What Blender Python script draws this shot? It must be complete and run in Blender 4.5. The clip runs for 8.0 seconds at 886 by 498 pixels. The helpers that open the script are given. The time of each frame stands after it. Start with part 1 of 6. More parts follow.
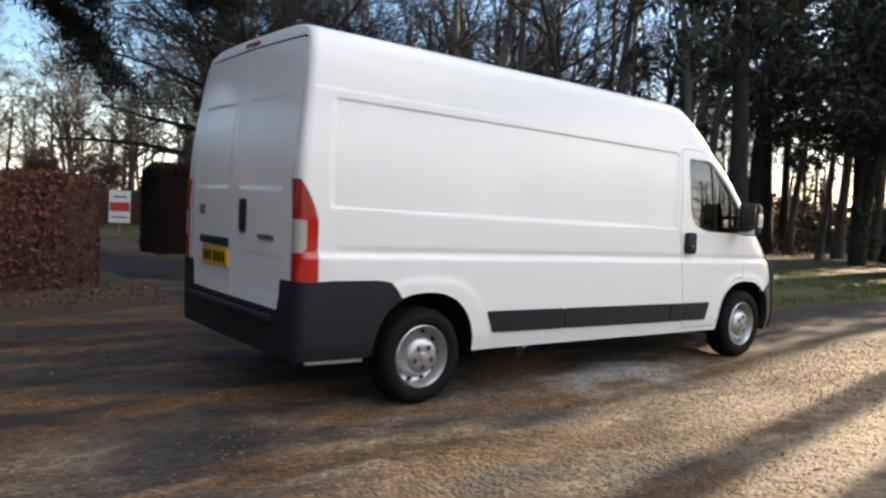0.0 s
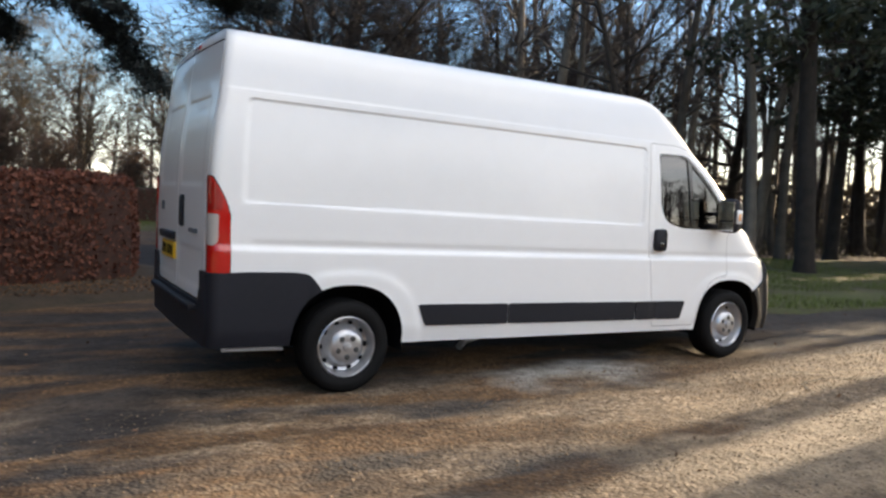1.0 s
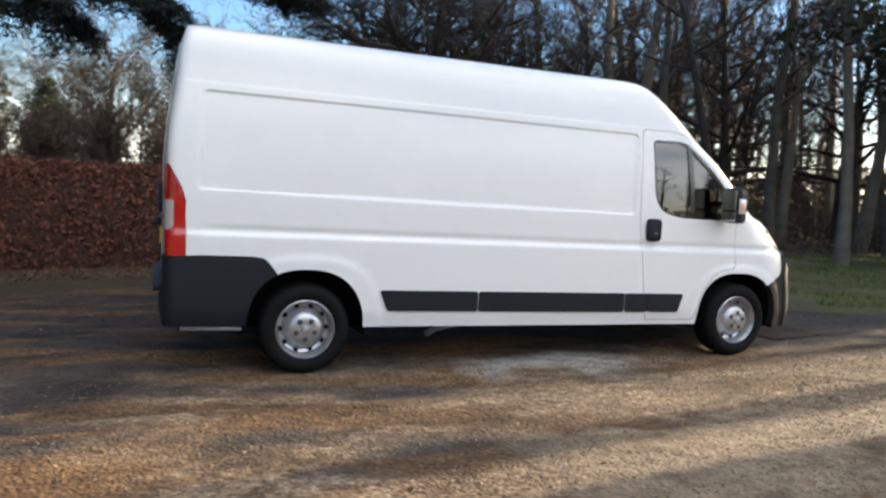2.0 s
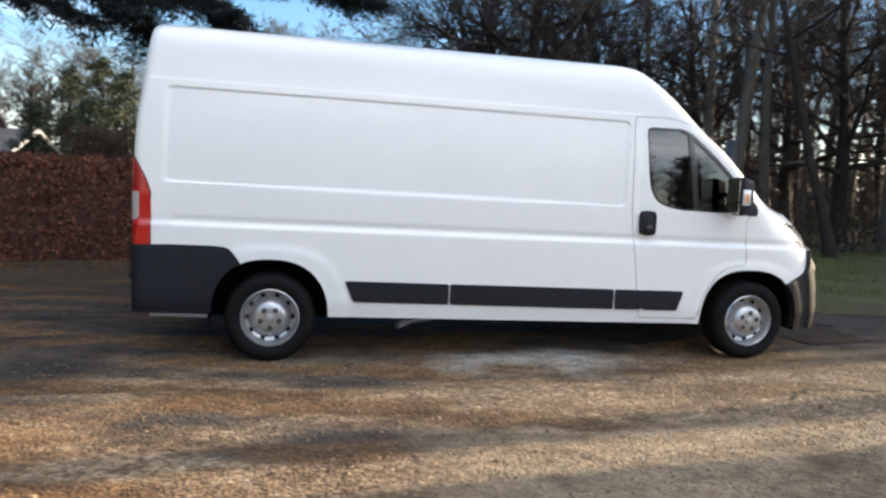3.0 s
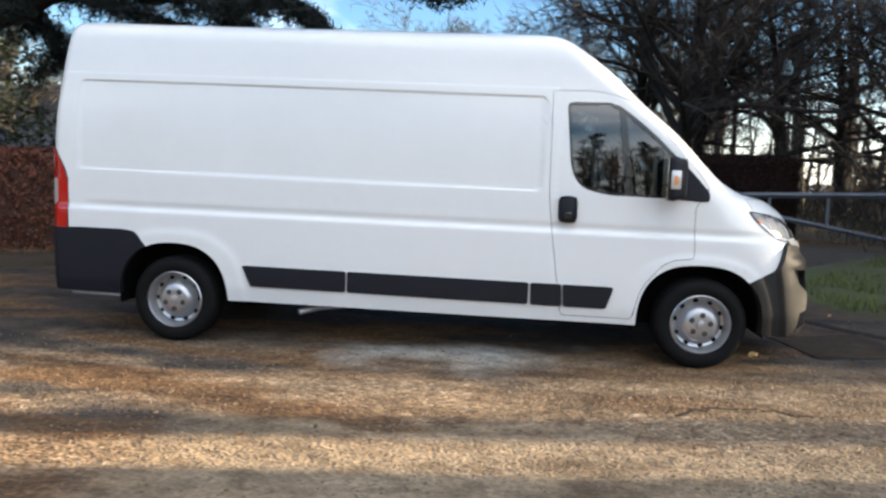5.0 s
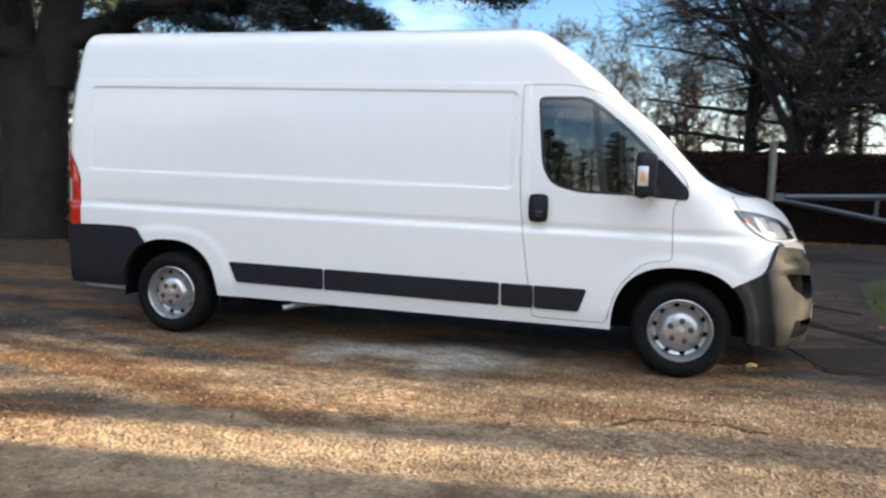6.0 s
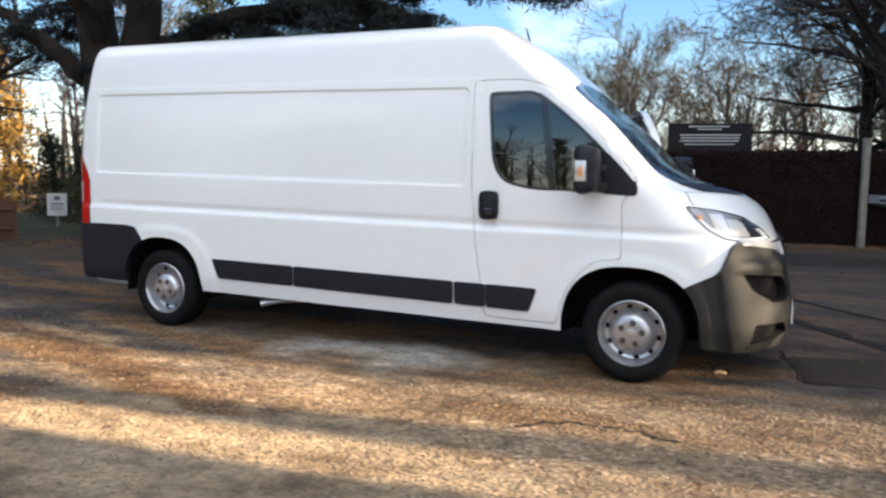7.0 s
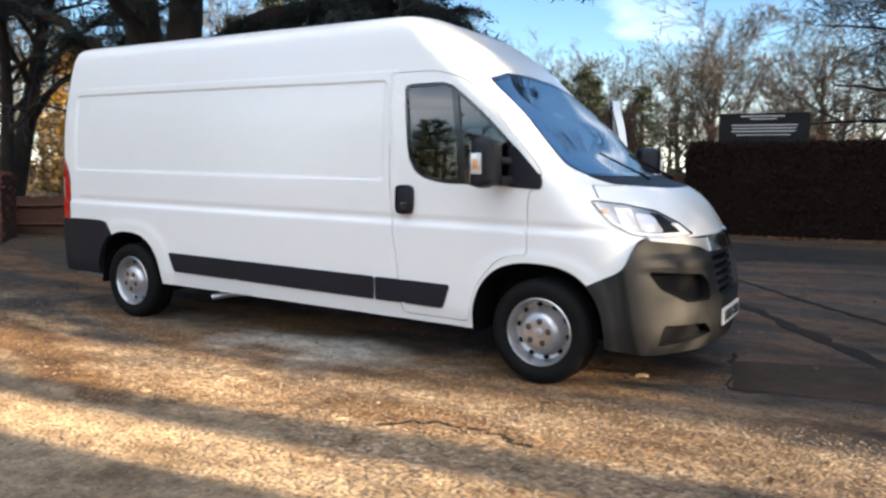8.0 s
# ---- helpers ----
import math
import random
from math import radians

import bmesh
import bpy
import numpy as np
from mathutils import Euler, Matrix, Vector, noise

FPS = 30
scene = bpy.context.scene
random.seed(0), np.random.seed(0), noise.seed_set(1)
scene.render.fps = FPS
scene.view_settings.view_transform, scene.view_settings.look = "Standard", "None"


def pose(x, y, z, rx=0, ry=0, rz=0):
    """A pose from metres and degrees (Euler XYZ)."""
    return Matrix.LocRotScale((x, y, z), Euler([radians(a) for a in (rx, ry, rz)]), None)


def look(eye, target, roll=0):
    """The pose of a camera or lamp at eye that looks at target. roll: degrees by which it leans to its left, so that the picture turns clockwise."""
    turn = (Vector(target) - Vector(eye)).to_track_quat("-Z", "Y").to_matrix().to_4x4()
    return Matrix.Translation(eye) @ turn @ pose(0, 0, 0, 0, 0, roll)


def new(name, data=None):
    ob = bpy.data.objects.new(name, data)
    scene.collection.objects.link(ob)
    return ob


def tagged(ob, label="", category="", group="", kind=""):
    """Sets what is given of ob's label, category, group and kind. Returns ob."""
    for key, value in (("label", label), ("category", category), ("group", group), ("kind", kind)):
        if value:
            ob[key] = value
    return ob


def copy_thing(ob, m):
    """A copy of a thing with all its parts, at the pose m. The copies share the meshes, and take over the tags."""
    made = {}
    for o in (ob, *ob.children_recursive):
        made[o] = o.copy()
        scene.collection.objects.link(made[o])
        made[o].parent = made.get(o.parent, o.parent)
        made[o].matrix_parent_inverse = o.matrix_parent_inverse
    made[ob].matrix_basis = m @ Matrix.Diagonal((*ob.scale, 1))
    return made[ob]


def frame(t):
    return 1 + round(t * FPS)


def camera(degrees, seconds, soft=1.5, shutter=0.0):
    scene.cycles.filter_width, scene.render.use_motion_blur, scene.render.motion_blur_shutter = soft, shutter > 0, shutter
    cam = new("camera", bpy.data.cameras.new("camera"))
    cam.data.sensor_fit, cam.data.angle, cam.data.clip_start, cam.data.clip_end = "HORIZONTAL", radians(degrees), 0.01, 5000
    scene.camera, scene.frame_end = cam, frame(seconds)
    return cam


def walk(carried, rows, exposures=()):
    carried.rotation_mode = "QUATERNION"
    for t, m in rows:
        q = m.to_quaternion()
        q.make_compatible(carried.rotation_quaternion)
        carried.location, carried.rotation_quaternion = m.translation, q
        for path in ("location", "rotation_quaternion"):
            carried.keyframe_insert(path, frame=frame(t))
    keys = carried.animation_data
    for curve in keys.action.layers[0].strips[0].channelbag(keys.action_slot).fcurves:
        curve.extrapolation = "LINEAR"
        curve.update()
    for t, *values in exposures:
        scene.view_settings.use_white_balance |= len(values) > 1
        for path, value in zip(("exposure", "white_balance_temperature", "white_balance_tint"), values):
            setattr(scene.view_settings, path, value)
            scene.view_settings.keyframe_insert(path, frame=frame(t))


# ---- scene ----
cam = camera(61.0, 8.0, soft=2.5, shutter=0.5)
METRES, EYE, TURN = 9.82, 1.385, -37.8
ROWS = [
    (0.0, 0.0, 0.0, 0.0, 0.16, -3.25, -2.86),
    (0.5, 0.0627, -0.0008, 0.0029, 3.58, -3.57, -2.73),
    (1.0, 0.1264, -0.0033, 0.0032, 7.7, -3.67, -2.8),
    (1.5, 0.1852, 0.0023, 0.0033, 12.05, -4.1, -2.85),
    (3.0, 0.3603, 0.0705, 0.0027, 26.45, -5.01, -2.44),
    (3.5, 0.4139, 0.1068, 0.0028, 31.55, -5.32, -2.25),
    (4.0, 0.4685, 0.1467, 0.0034, 36.26, -5.51, -2.01),
    (4.5, 0.5112, 0.1918, 0.0027, 39.59, -5.75, -1.92),
    (6.0, 0.6271, 0.3279, 0.0003, 52.85, -5.81, -1.46),
    (6.5, 0.6581, 0.3781, -0.002, 58.32, -5.57, -1.27),
    (7.0, 0.6929, 0.4321, -0.0041, 62.0, -5.46, -0.88),
    (7.5, 0.717, 0.4898, -0.0048, 65.1, -5.62, -0.71),
    (8.0, 0.7382, 0.5513, -0.0037, 69.28, -5.89, -0.41),
]
walk(cam, [(t, pose(-2.07, -5.14, EYE, 0, 0, TURN) @ pose(METRES * x, METRES * y, METRES * z, 90 + pitch, roll, yaw)) for t, x, y, z, yaw, pitch, roll in ROWS],
     exposures=[(0.0, 2.52, 7700, 14), (1.5, 2.52, 7400, 13), (3.0, 2.54, 7000, 11), (4.5, 2.52, 6900, 10), (6.5, 2.54, 7050, 11), (8.0, 2.57, 7150, 12)])

# ---- light: low winter sun through the wood ahead of the van, clear sky with some cloud ----
SUN_AZ = Vector((0.9945, 0.105, 0)).normalized()
SUN_EL = radians(15)
world = bpy.data.worlds.new("sky")
scene.world = world
world.use_nodes = True
wn, wl = world.node_tree.nodes, world.node_tree.links
sky = wn.new("ShaderNodeTexSky")
sky.sky_type, sky.sun_disc = "NISHITA", False
sky.sun_elevation, sky.sun_rotation = SUN_EL, math.atan2(SUN_AZ.x, SUN_AZ.y)
sky.air_density, sky.dust_density, sky.ozone_density = 1.0, 0.4, 2.5
geo = wn.new("ShaderNodeTexCoord")
stretch = wn.new("ShaderNodeMapping")
stretch.inputs["Scale"].default_value = (1.3, 1.3, 3.2)
clouds = wn.new("ShaderNodeTexNoise")
clouds.inputs["Scale"].default_value, clouds.inputs["Detail"].default_value = 1.5, 8
ramp = wn.new("ShaderNodeValToRGB")
ramp.color_ramp.elements[0].position, ramp.color_ramp.elements[1].position = 0.69, 0.92
whiten = wn.new("ShaderNodeMix")
whiten.data_type = "RGBA"
wl.new(geo.outputs["Generated"], stretch.inputs["Vector"])
wl.new(stretch.outputs["Vector"], clouds.inputs["Vector"])
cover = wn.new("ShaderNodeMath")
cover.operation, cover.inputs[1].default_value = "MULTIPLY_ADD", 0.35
# Unseen cloud thickened on the -y side to brighten the van's flank
side_fill = wn.new("ShaderNodeVectorMath")
side_fill.operation, side_fill.inputs[1].default_value = "DOT_PRODUCT", (0.30, -0.62, 0.72)
wl.new(geo.outputs["Generated"], side_fill.inputs[0])
only = wn.new("ShaderNodeMath")
only.operation, only.inputs[1].default_value = "MAXIMUM", 0.0
wl.new(side_fill.outputs["Value"], only.inputs[0])
# Cloud placed above the view for the windscreen to mirror
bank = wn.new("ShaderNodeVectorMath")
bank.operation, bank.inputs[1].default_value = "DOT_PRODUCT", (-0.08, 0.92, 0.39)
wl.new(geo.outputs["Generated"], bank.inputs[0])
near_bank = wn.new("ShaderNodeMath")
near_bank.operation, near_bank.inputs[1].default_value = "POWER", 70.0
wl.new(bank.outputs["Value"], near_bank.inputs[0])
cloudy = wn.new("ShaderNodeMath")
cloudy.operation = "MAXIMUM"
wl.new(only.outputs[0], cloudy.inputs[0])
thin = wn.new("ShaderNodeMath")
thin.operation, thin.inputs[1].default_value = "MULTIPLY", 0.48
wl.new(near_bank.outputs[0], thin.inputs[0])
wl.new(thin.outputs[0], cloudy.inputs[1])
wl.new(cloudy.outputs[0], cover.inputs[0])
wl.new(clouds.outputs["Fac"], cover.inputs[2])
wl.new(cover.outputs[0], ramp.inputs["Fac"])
height = wn.new("ShaderNodeSeparateXYZ")
wl.new(geo.outputs["Generated"], height.inputs[0])
haze = wn.new("ShaderNodeMapRange")
haze.interpolation_type = "SMOOTHSTEP"
for socket, value in (("From Min", 0.16), ("From Max", -0.02), ("To Min", 0.0), ("To Max", 0.42)):
    haze.inputs[socket].default_value = value
wl.new(height.outputs["Z"], haze.inputs["Value"])
veil = wn.new("ShaderNodeMath")
veil.operation = "MAXIMUM"
wl.new(ramp.outputs["Color"], veil.inputs[0])
wl.new(haze.outputs["Result"], veil.inputs[1])
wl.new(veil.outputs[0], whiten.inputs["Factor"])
deepen = wn.new("ShaderNodeHueSaturation")
deepen.inputs["Saturation"].default_value = 1.2
wl.new(sky.outputs["Color"], deepen.inputs["Color"])
bluer = wn.new("ShaderNodeMix")
bluer.data_type, bluer.blend_type = "RGBA", "MULTIPLY"
bluer.inputs["Factor"].default_value, bluer.inputs["B"].default_value = 1.0, (0.98, 1.0, 1.09, 1)
wl.new(deepen.outputs["Color"], bluer.inputs["A"])
wl.new(bluer.outputs["Result"], whiten.inputs["A"])
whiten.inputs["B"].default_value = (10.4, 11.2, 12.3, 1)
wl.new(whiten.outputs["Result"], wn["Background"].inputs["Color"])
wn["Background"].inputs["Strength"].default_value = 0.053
sun = new("sun", bpy.data.lights.new("sun", "SUN"))
sun.data.energy, sun.data.angle, sun.data.color = 3.4, radians(0.55), (1.0, 0.84, 0.62)
sun.matrix_world = look((0, 0, 30), Vector((0, 0, 30)) - (SUN_AZ * math.cos(SUN_EL) + Vector((0, 0, math.sin(SUN_EL)))))

# ---- materials ----
def material(name, colour, rough=0.6, metal=0.0, dark=None, scale=8.0, mix=(0.35, 0.7), bump=0.0, bump_scale=60.0, random_tint=0.0, coat=0.0, spec=0.5):
    """A surface with a broad stain and a fine grain, in metres of the object's own space."""
    m = bpy.data.materials.new(name)
    m.use_nodes = True
    n, l = m.node_tree.nodes, m.node_tree.links
    b = n["Principled BSDF"]
    b.inputs["Roughness"].default_value, b.inputs["Metallic"].default_value = rough, metal
    b.inputs["Coat Weight"].default_value, b.inputs["Specular IOR Level"].default_value = coat, spec
    b.inputs["Base Color"].default_value = (*colour, 1)
    if dark is None and bump == 0 and random_tint == 0:
        return m
    place = n.new("ShaderNodeTexCoord")
    out = None
    if dark is not None:
        wide, fine, add = n.new("ShaderNodeTexNoise"), n.new("ShaderNodeTexNoise"), n.new("ShaderNodeMath")
        wide.inputs["Scale"].default_value, wide.inputs["Detail"].default_value = scale, 5
        fine.inputs["Scale"].default_value, fine.inputs["Detail"].default_value = scale * 13, 3
        add.operation, add.inputs[1].default_value = "MULTIPLY_ADD", 0.45
        l.new(place.outputs["Object"], wide.inputs["Vector"])
        l.new(place.outputs["Object"], fine.inputs["Vector"])
        l.new(fine.outputs["Fac"], add.inputs[0])
        half = n.new("ShaderNodeMath")
        half.operation, half.inputs[1].default_value = "MULTIPLY", 0.58
        l.new(wide.outputs["Fac"], half.inputs[0])
        l.new(half.outputs[0], add.inputs[2])
        r = n.new("ShaderNodeValToRGB")
        r.color_ramp.elements[0].position, r.color_ramp.elements[1].position = mix
        r.color_ramp.elements[0].color, r.color_ramp.elements[1].color = (*dark, 1), (*colour, 1)
        l.new(add.outputs[0], r.inputs["Fac"])
        out = r.outputs["Color"]
    if random_tint:
        g, hsv, span = n.new("ShaderNodeNewGeometry"), n.new("ShaderNodeHueSaturation"), n.new("ShaderNodeMapRange")
        span.inputs["To Min"].default_value, span.inputs["To Max"].default_value = 1 - random_tint, 1 + random_tint
        l.new(g.outputs["Random Per Island"], span.inputs["Value"])
        l.new(span.outputs["Result"], hsv.inputs["Value"])
        if out is None:
            hsv.inputs["Color"].default_value = (*colour, 1)
        else:
            l.new(out, hsv.inputs["Color"])
        out = hsv.outputs["Color"]
    if out is not None:
        l.new(out, b.inputs["Base Color"])
    if bump:
        t, bp = n.new("ShaderNodeTexNoise"), n.new("ShaderNodeBump")
        t.inputs["Scale"].default_value, t.inputs["Detail"].default_value = bump_scale, 4
        bp.inputs["Strength"].default_value, bp.inputs["Distance"].default_value = bump, 0.01
        l.new(place.outputs["Object"], t.inputs["Vector"])
        l.new(t.outputs["Fac"], bp.inputs["Height"])
        l.new(bp.outputs["Normal"], b.inputs["Normal"])
    return m


def glass_material(name, tint, rough=0.0, clear=0.8):
    """Thin automotive glass: part clear, part mirror, by the angle of view."""
    m = bpy.data.materials.new(name)
    m.use_nodes = True
    n, l = m.node_tree.nodes, m.node_tree.links
    n.remove(n["Principled BSDF"])
    see, shine, mixer, fres = n.new("ShaderNodeBsdfTransparent"), n.new("ShaderNodeBsdfGlossy"), n.new("ShaderNodeMixShader"), n.new("ShaderNodeFresnel")
    see.inputs["Color"].default_value = (*tint, 1)
    shine.inputs["Roughness"].default_value = rough
    fres.inputs["IOR"].default_value = clear
    l.new(fres.outputs["Fac"], mixer.inputs["Fac"])
    l.new(see.outputs[0], mixer.inputs[1])
    l.new(shine.outputs[0], mixer.inputs[2])
    l.new(mixer.outputs[0], n["Material Output"].inputs["Surface"])
    return m


PAINT = material("white_van_paint", (0.80, 0.81, 0.81), 0.30, dark=(0.775, 0.785, 0.78), scale=0.6, coat=0.6, spec=0.5)
PLASTIC = material("dark_grey_plastic", (0.013, 0.0145, 0.021), 0.5, dark=(0.010, 0.011, 0.016), spec=0.25, scale=2.0, bump=0.15, bump_scale=700)
BUMPER = material("weathered_grey_plastic", (0.015, 0.0148, 0.0148), 0.55, dark=(0.011, 0.0108, 0.0108), spec=0.35, scale=2.5, bump=0.15, bump_scale=700)
RUBBER = material("tyre_rubber", (0.0075, 0.0075, 0.008), 0.75, dark=(0.005, 0.005, 0.005), spec=0.15, scale=6, bump=0.2, bump_scale=150)
STEEL = material("silver_wheel_paint", (0.56, 0.57, 0.59), 0.30, 0.8, dark=(0.42, 0.42, 0.43), scale=5)
BLACK = material("matt_black", (0.006, 0.006, 0.007), 0.9, spec=0.1)
GLOSS_BLACK = material("gloss_black_trim", (0.010, 0.010, 0.011), 0.15, coat=0.5)
SILVER = material("satin_silver_trim", (0.62, 0.63, 0.64), 0.32, 0.55, coat=0.4)
CHROME = material("chrome", (0.75, 0.76, 0.78), 0.12, 1.0)
RED_LENS = material("red_lamp_lens", (0.46, 0.008, 0.006), 0.12, coat=1.0)
DEEP_RED = material("deep_red_lamp_lens", (0.30, 0.006, 0.006), 0.12, coat=1.0)
CLEAR_LENS = material("clear_lamp_lens", (0.62, 0.62, 0.62), 0.1, 0.3, coat=1.0)
AMBER = material("amber_lens", (0.72, 0.30, 0.10), 0.15, coat=1.0)
YELLOW_PLATE = material("yellow_plate", (0.72, 0.42, 0.02), 0.4)
WHITE_PLATE = material("white_plate", (0.75, 0.75, 0.72), 0.4)
SEAT_CLOTH = material("grey_seat_cloth", (0.045, 0.047, 0.052), 0.9, dark=(0.03, 0.03, 0.034), scale=20)
CAB_TRIM = material("dark_cab_trim", (0.030, 0.031, 0.034), 0.75, dark=(0.022, 0.022, 0.024), scale=4)
GLASS = glass_material("side_glass", (0.09, 0.12, 0.14), clear=2.1)
SCREEN = glass_material("windscreen_glass", (0.16, 0.22, 0.25), clear=18.0)
BEECH = material("beech_leaf", (0.145, 0.045, 0.024), 0.7, random_tint=0.55)
BEECH_DARK = material("hedge_twigs", (0.085, 0.034, 0.020), 0.9, dark=(0.030, 0.013, 0.009), scale=10)
# Back hedge: its shade is put into these two colours, far below BEECH
SHADED_HEDGE_CORE = material("shade_darkened_hedge_twigs", (0.014, 0.0055, 0.004), 0.9, dark=(0.006, 0.003, 0.0022), scale=10, spec=0.2)
SHADED_BEECH = material("shade_darkened_beech_leaf", (0.016, 0.0058, 0.0042), 0.8, random_tint=0.35, spec=0.2)
BARK = material("brown_bark", (0.036, 0.028, 0.022), 0.95, dark=(0.013, 0.010, 0.008), scale=4, bump=0.8, bump_scale=30)
GREY_BARK = material("grey_bark", (0.11, 0.092, 0.072), 0.9, dark=(0.045, 0.037, 0.030), scale=3, bump=0.7, bump_scale=30)
PALE_BARK = material("pale_bark", (0.17, 0.145, 0.115), 0.85, dark=(0.08, 0.066, 0.052), scale=3, bump=0.5, bump_scale=30)
TWIG = material("bare_twig", (0.038, 0.029, 0.025), 0.9, random_tint=0.35)
# Paler, warmer twig than TWIG: low sunlight is mixed into the colour
SUN_TINTED_TWIG = material("sun_tinted_twig", (0.066, 0.051, 0.033), 0.9, random_tint=0.4)
NEEDLE = material("cedar_needle", (0.013, 0.020, 0.020), 0.8, random_tint=0.5)
PINE_NEEDLE = material("pine_needle", (0.026, 0.034, 0.018), 0.8, random_tint=0.5)
EVERGREEN = material("evergreen_leaf", (0.030, 0.040, 0.016), 0.7, random_tint=0.5)
BRICK = material("orange_brick", (0.24, 0.085, 0.045), 0.85, dark=(0.20, 0.062, 0.034), scale=3, random_tint=0.25)
SLATE = material("grey_slate", (0.11, 0.11, 0.12), 0.7, dark=(0.07, 0.07, 0.078), scale=2, random_tint=0.2)
WHITE_PAINT = material("white_painted_wood", (0.74, 0.74, 0.72), 0.5, dark=(0.60, 0.60, 0.57), scale=4)
GREY_METAL = material("grey_painted_steel", (0.115, 0.13, 0.155), 0.5, dark=(0.075, 0.085, 0.10), scale=5)
WEATHERED_WOOD = material("weathered_grey_wood", (0.30, 0.28, 0.24), 0.85, dark=(0.16, 0.145, 0.12), scale=6, bump=0.4, bump_scale=60)
SIGN_BLACK = material("black_sign_board", (0.012, 0.012, 0.014), 0.6, dark=(0.008, 0.008, 0.009), scale=3, spec=0.2)
SIGN_TEXT = material("pale_sign_lettering", (0.42, 0.42, 0.42), 0.6)
SIGN_RED = material("red_sign_band", (0.50, 0.03, 0.03), 0.5)
ORANGE = material("orange_barrier_plastic", (0.75, 0.16, 0.02), 0.5)
GRASS = material("winter_grass", (0.085, 0.110, 0.022), 0.85, random_tint=0.5)
LEAF_LITTER = material("fallen_leaf", (0.16, 0.082, 0.038), 0.8, random_tint=0.6)


def ground_material():
    """Worn tarmac drive under thin gravel and leaf mould, with turf where the drive ends."""
    m = bpy.data.materials.new("worn_gravel_drive")
    m.use_nodes = True
    n, l = m.node_tree.nodes, m.node_tree.links
    b = n["Principled BSDF"]
    b.inputs["Roughness"].default_value, b.inputs["Specular IOR Level"].default_value = 0.84, 0.35
    b.inputs["Diffuse Roughness"].default_value = 1.0
    place = n.new("ShaderNodeTexCoord")

    def noise_at(scale, detail, size=(1, 1, 1)):
        mp, t = n.new("ShaderNodeMapping"), n.new("ShaderNodeTexNoise")
        mp.inputs["Scale"].default_value = size
        t.inputs["Scale"].default_value, t.inputs["Detail"].default_value = scale, detail
        l.new(place.outputs["Object"], mp.inputs["Vector"])
        l.new(mp.outputs["Vector"], t.inputs["Vector"])
        return t.outputs["Fac"]

    def ramp_of(fac, stops):
        r = n.new("ShaderNodeValToRGB")
        while len(r.color_ramp.elements) < len(stops):
            r.color_ramp.elements.new(0.5)
        for e, (at, c) in zip(r.color_ramp.elements, stops):
            e.position, e.color = at, (*c, 1)
        l.new(fac, r.inputs["Fac"])
        return r.outputs["Color"]

    def mixed(fac, a, b2, mode="MIX"):
        x = n.new("ShaderNodeMix")
        x.data_type, x.blend_type = "RGBA", mode
        for socket, v in (("Factor", fac), ("A", a), ("B", b2)):
            if hasattr(v, "links"):
                l.new(v, x.inputs[socket])
            else:
                x.inputs[socket].default_value = v
        return x.outputs["Result"]

    stones = n.new("ShaderNodeTexVoronoi")
    stones.inputs["Scale"].default_value = 42
    l.new(place.outputs["Object"], stones.inputs["Vector"])
    pebble = n.new("ShaderNodeSeparateColor")
    l.new(stones.outputs["Color"], pebble.inputs["Color"])
    gravel = ramp_of(pebble.outputs["Red"], [(0.0, (0.145, 0.097, 0.058)), (0.4, (0.29, 0.202, 0.122)), (0.8, (0.40, 0.293, 0.193)), (1.0, (0.53, 0.425, 0.305))])
    tarmac = ramp_of(noise_at(140, 3), [(0.35, (0.037, 0.031, 0.027)), (0.6, (0.074, 0.063, 0.055)), (0.75, (0.14, 0.122, 0.109))])
    mould = ramp_of(noise_at(30, 5), [(0.3, (0.070, 0.041, 0.022)), (0.55, (0.18, 0.104, 0.050)), (0.8, (0.33, 0.20, 0.095))])
    pale = ramp_of(noise_at(60, 4), [(0.35, (0.27, 0.255, 0.23)), (0.65, (0.44, 0.42, 0.385))])

    def span(axis, lo, hi):
        """0 to 1 as the place goes from lo to hi along x or y, made ragged."""
        sep, add, rag = n.new("ShaderNodeSeparateXYZ"), n.new("ShaderNodeMath"), n.new("ShaderNodeMapRange")
        l.new(place.outputs["Object"], sep.inputs["Vector"])
        add.operation, add.inputs[1].default_value = "MULTIPLY_ADD", 1.5
        l.new(noise_at(1.1, 6), add.inputs[0])
        l.new(sep.outputs[axis], add.inputs[2])
        rag.inputs["From Min"].default_value, rag.inputs["From Max"].default_value = lo + 0.75, hi + 0.75
        l.new(add.outputs[0], rag.inputs["Value"])
        return rag.outputs["Result"]

    def times(a, b2):
        x = n.new("ShaderNodeMath")
        x.operation = "MULTIPLY"
        l.new(a, x.inputs[0])
        l.new(b2, x.inputs[1])
        return x.outputs[0]
    worn = ramp_of(noise_at(0.9, 8, (0.5, 1.25, 1)), [(0.40, (0, 0, 0)), (0.52, (1, 1, 1))])
    rot = ramp_of(noise_at(1.25, 9, (0.42, 1.6, 1)), [(0.47, (0, 0, 0)), (0.56, (1, 1, 1))])
    stony = times(span("Y", -0.5, -1.5), worn)
    base = mixed(stony, tarmac, gravel)
    clean = n.new("ShaderNodeMath")
    clean.operation, clean.inputs[0].default_value = "SUBTRACT", 1
    l.new(times(span("X", 1.7, 2.2), span("Y", -2.55, -2.75)), clean.inputs[1])
    base = mixed(times(times(rot, span("X", 8.5, 4.5)), clean.outputs[0]), base, mould)
    sandy = ramp_of(noise_at(75, 5), [(0.32, (0.27, 0.197, 0.122)), (0.5, (0.39, 0.295, 0.190)), (0.68, (0.48, 0.375, 0.255))])
    swept = n.new("ShaderNodeMath")
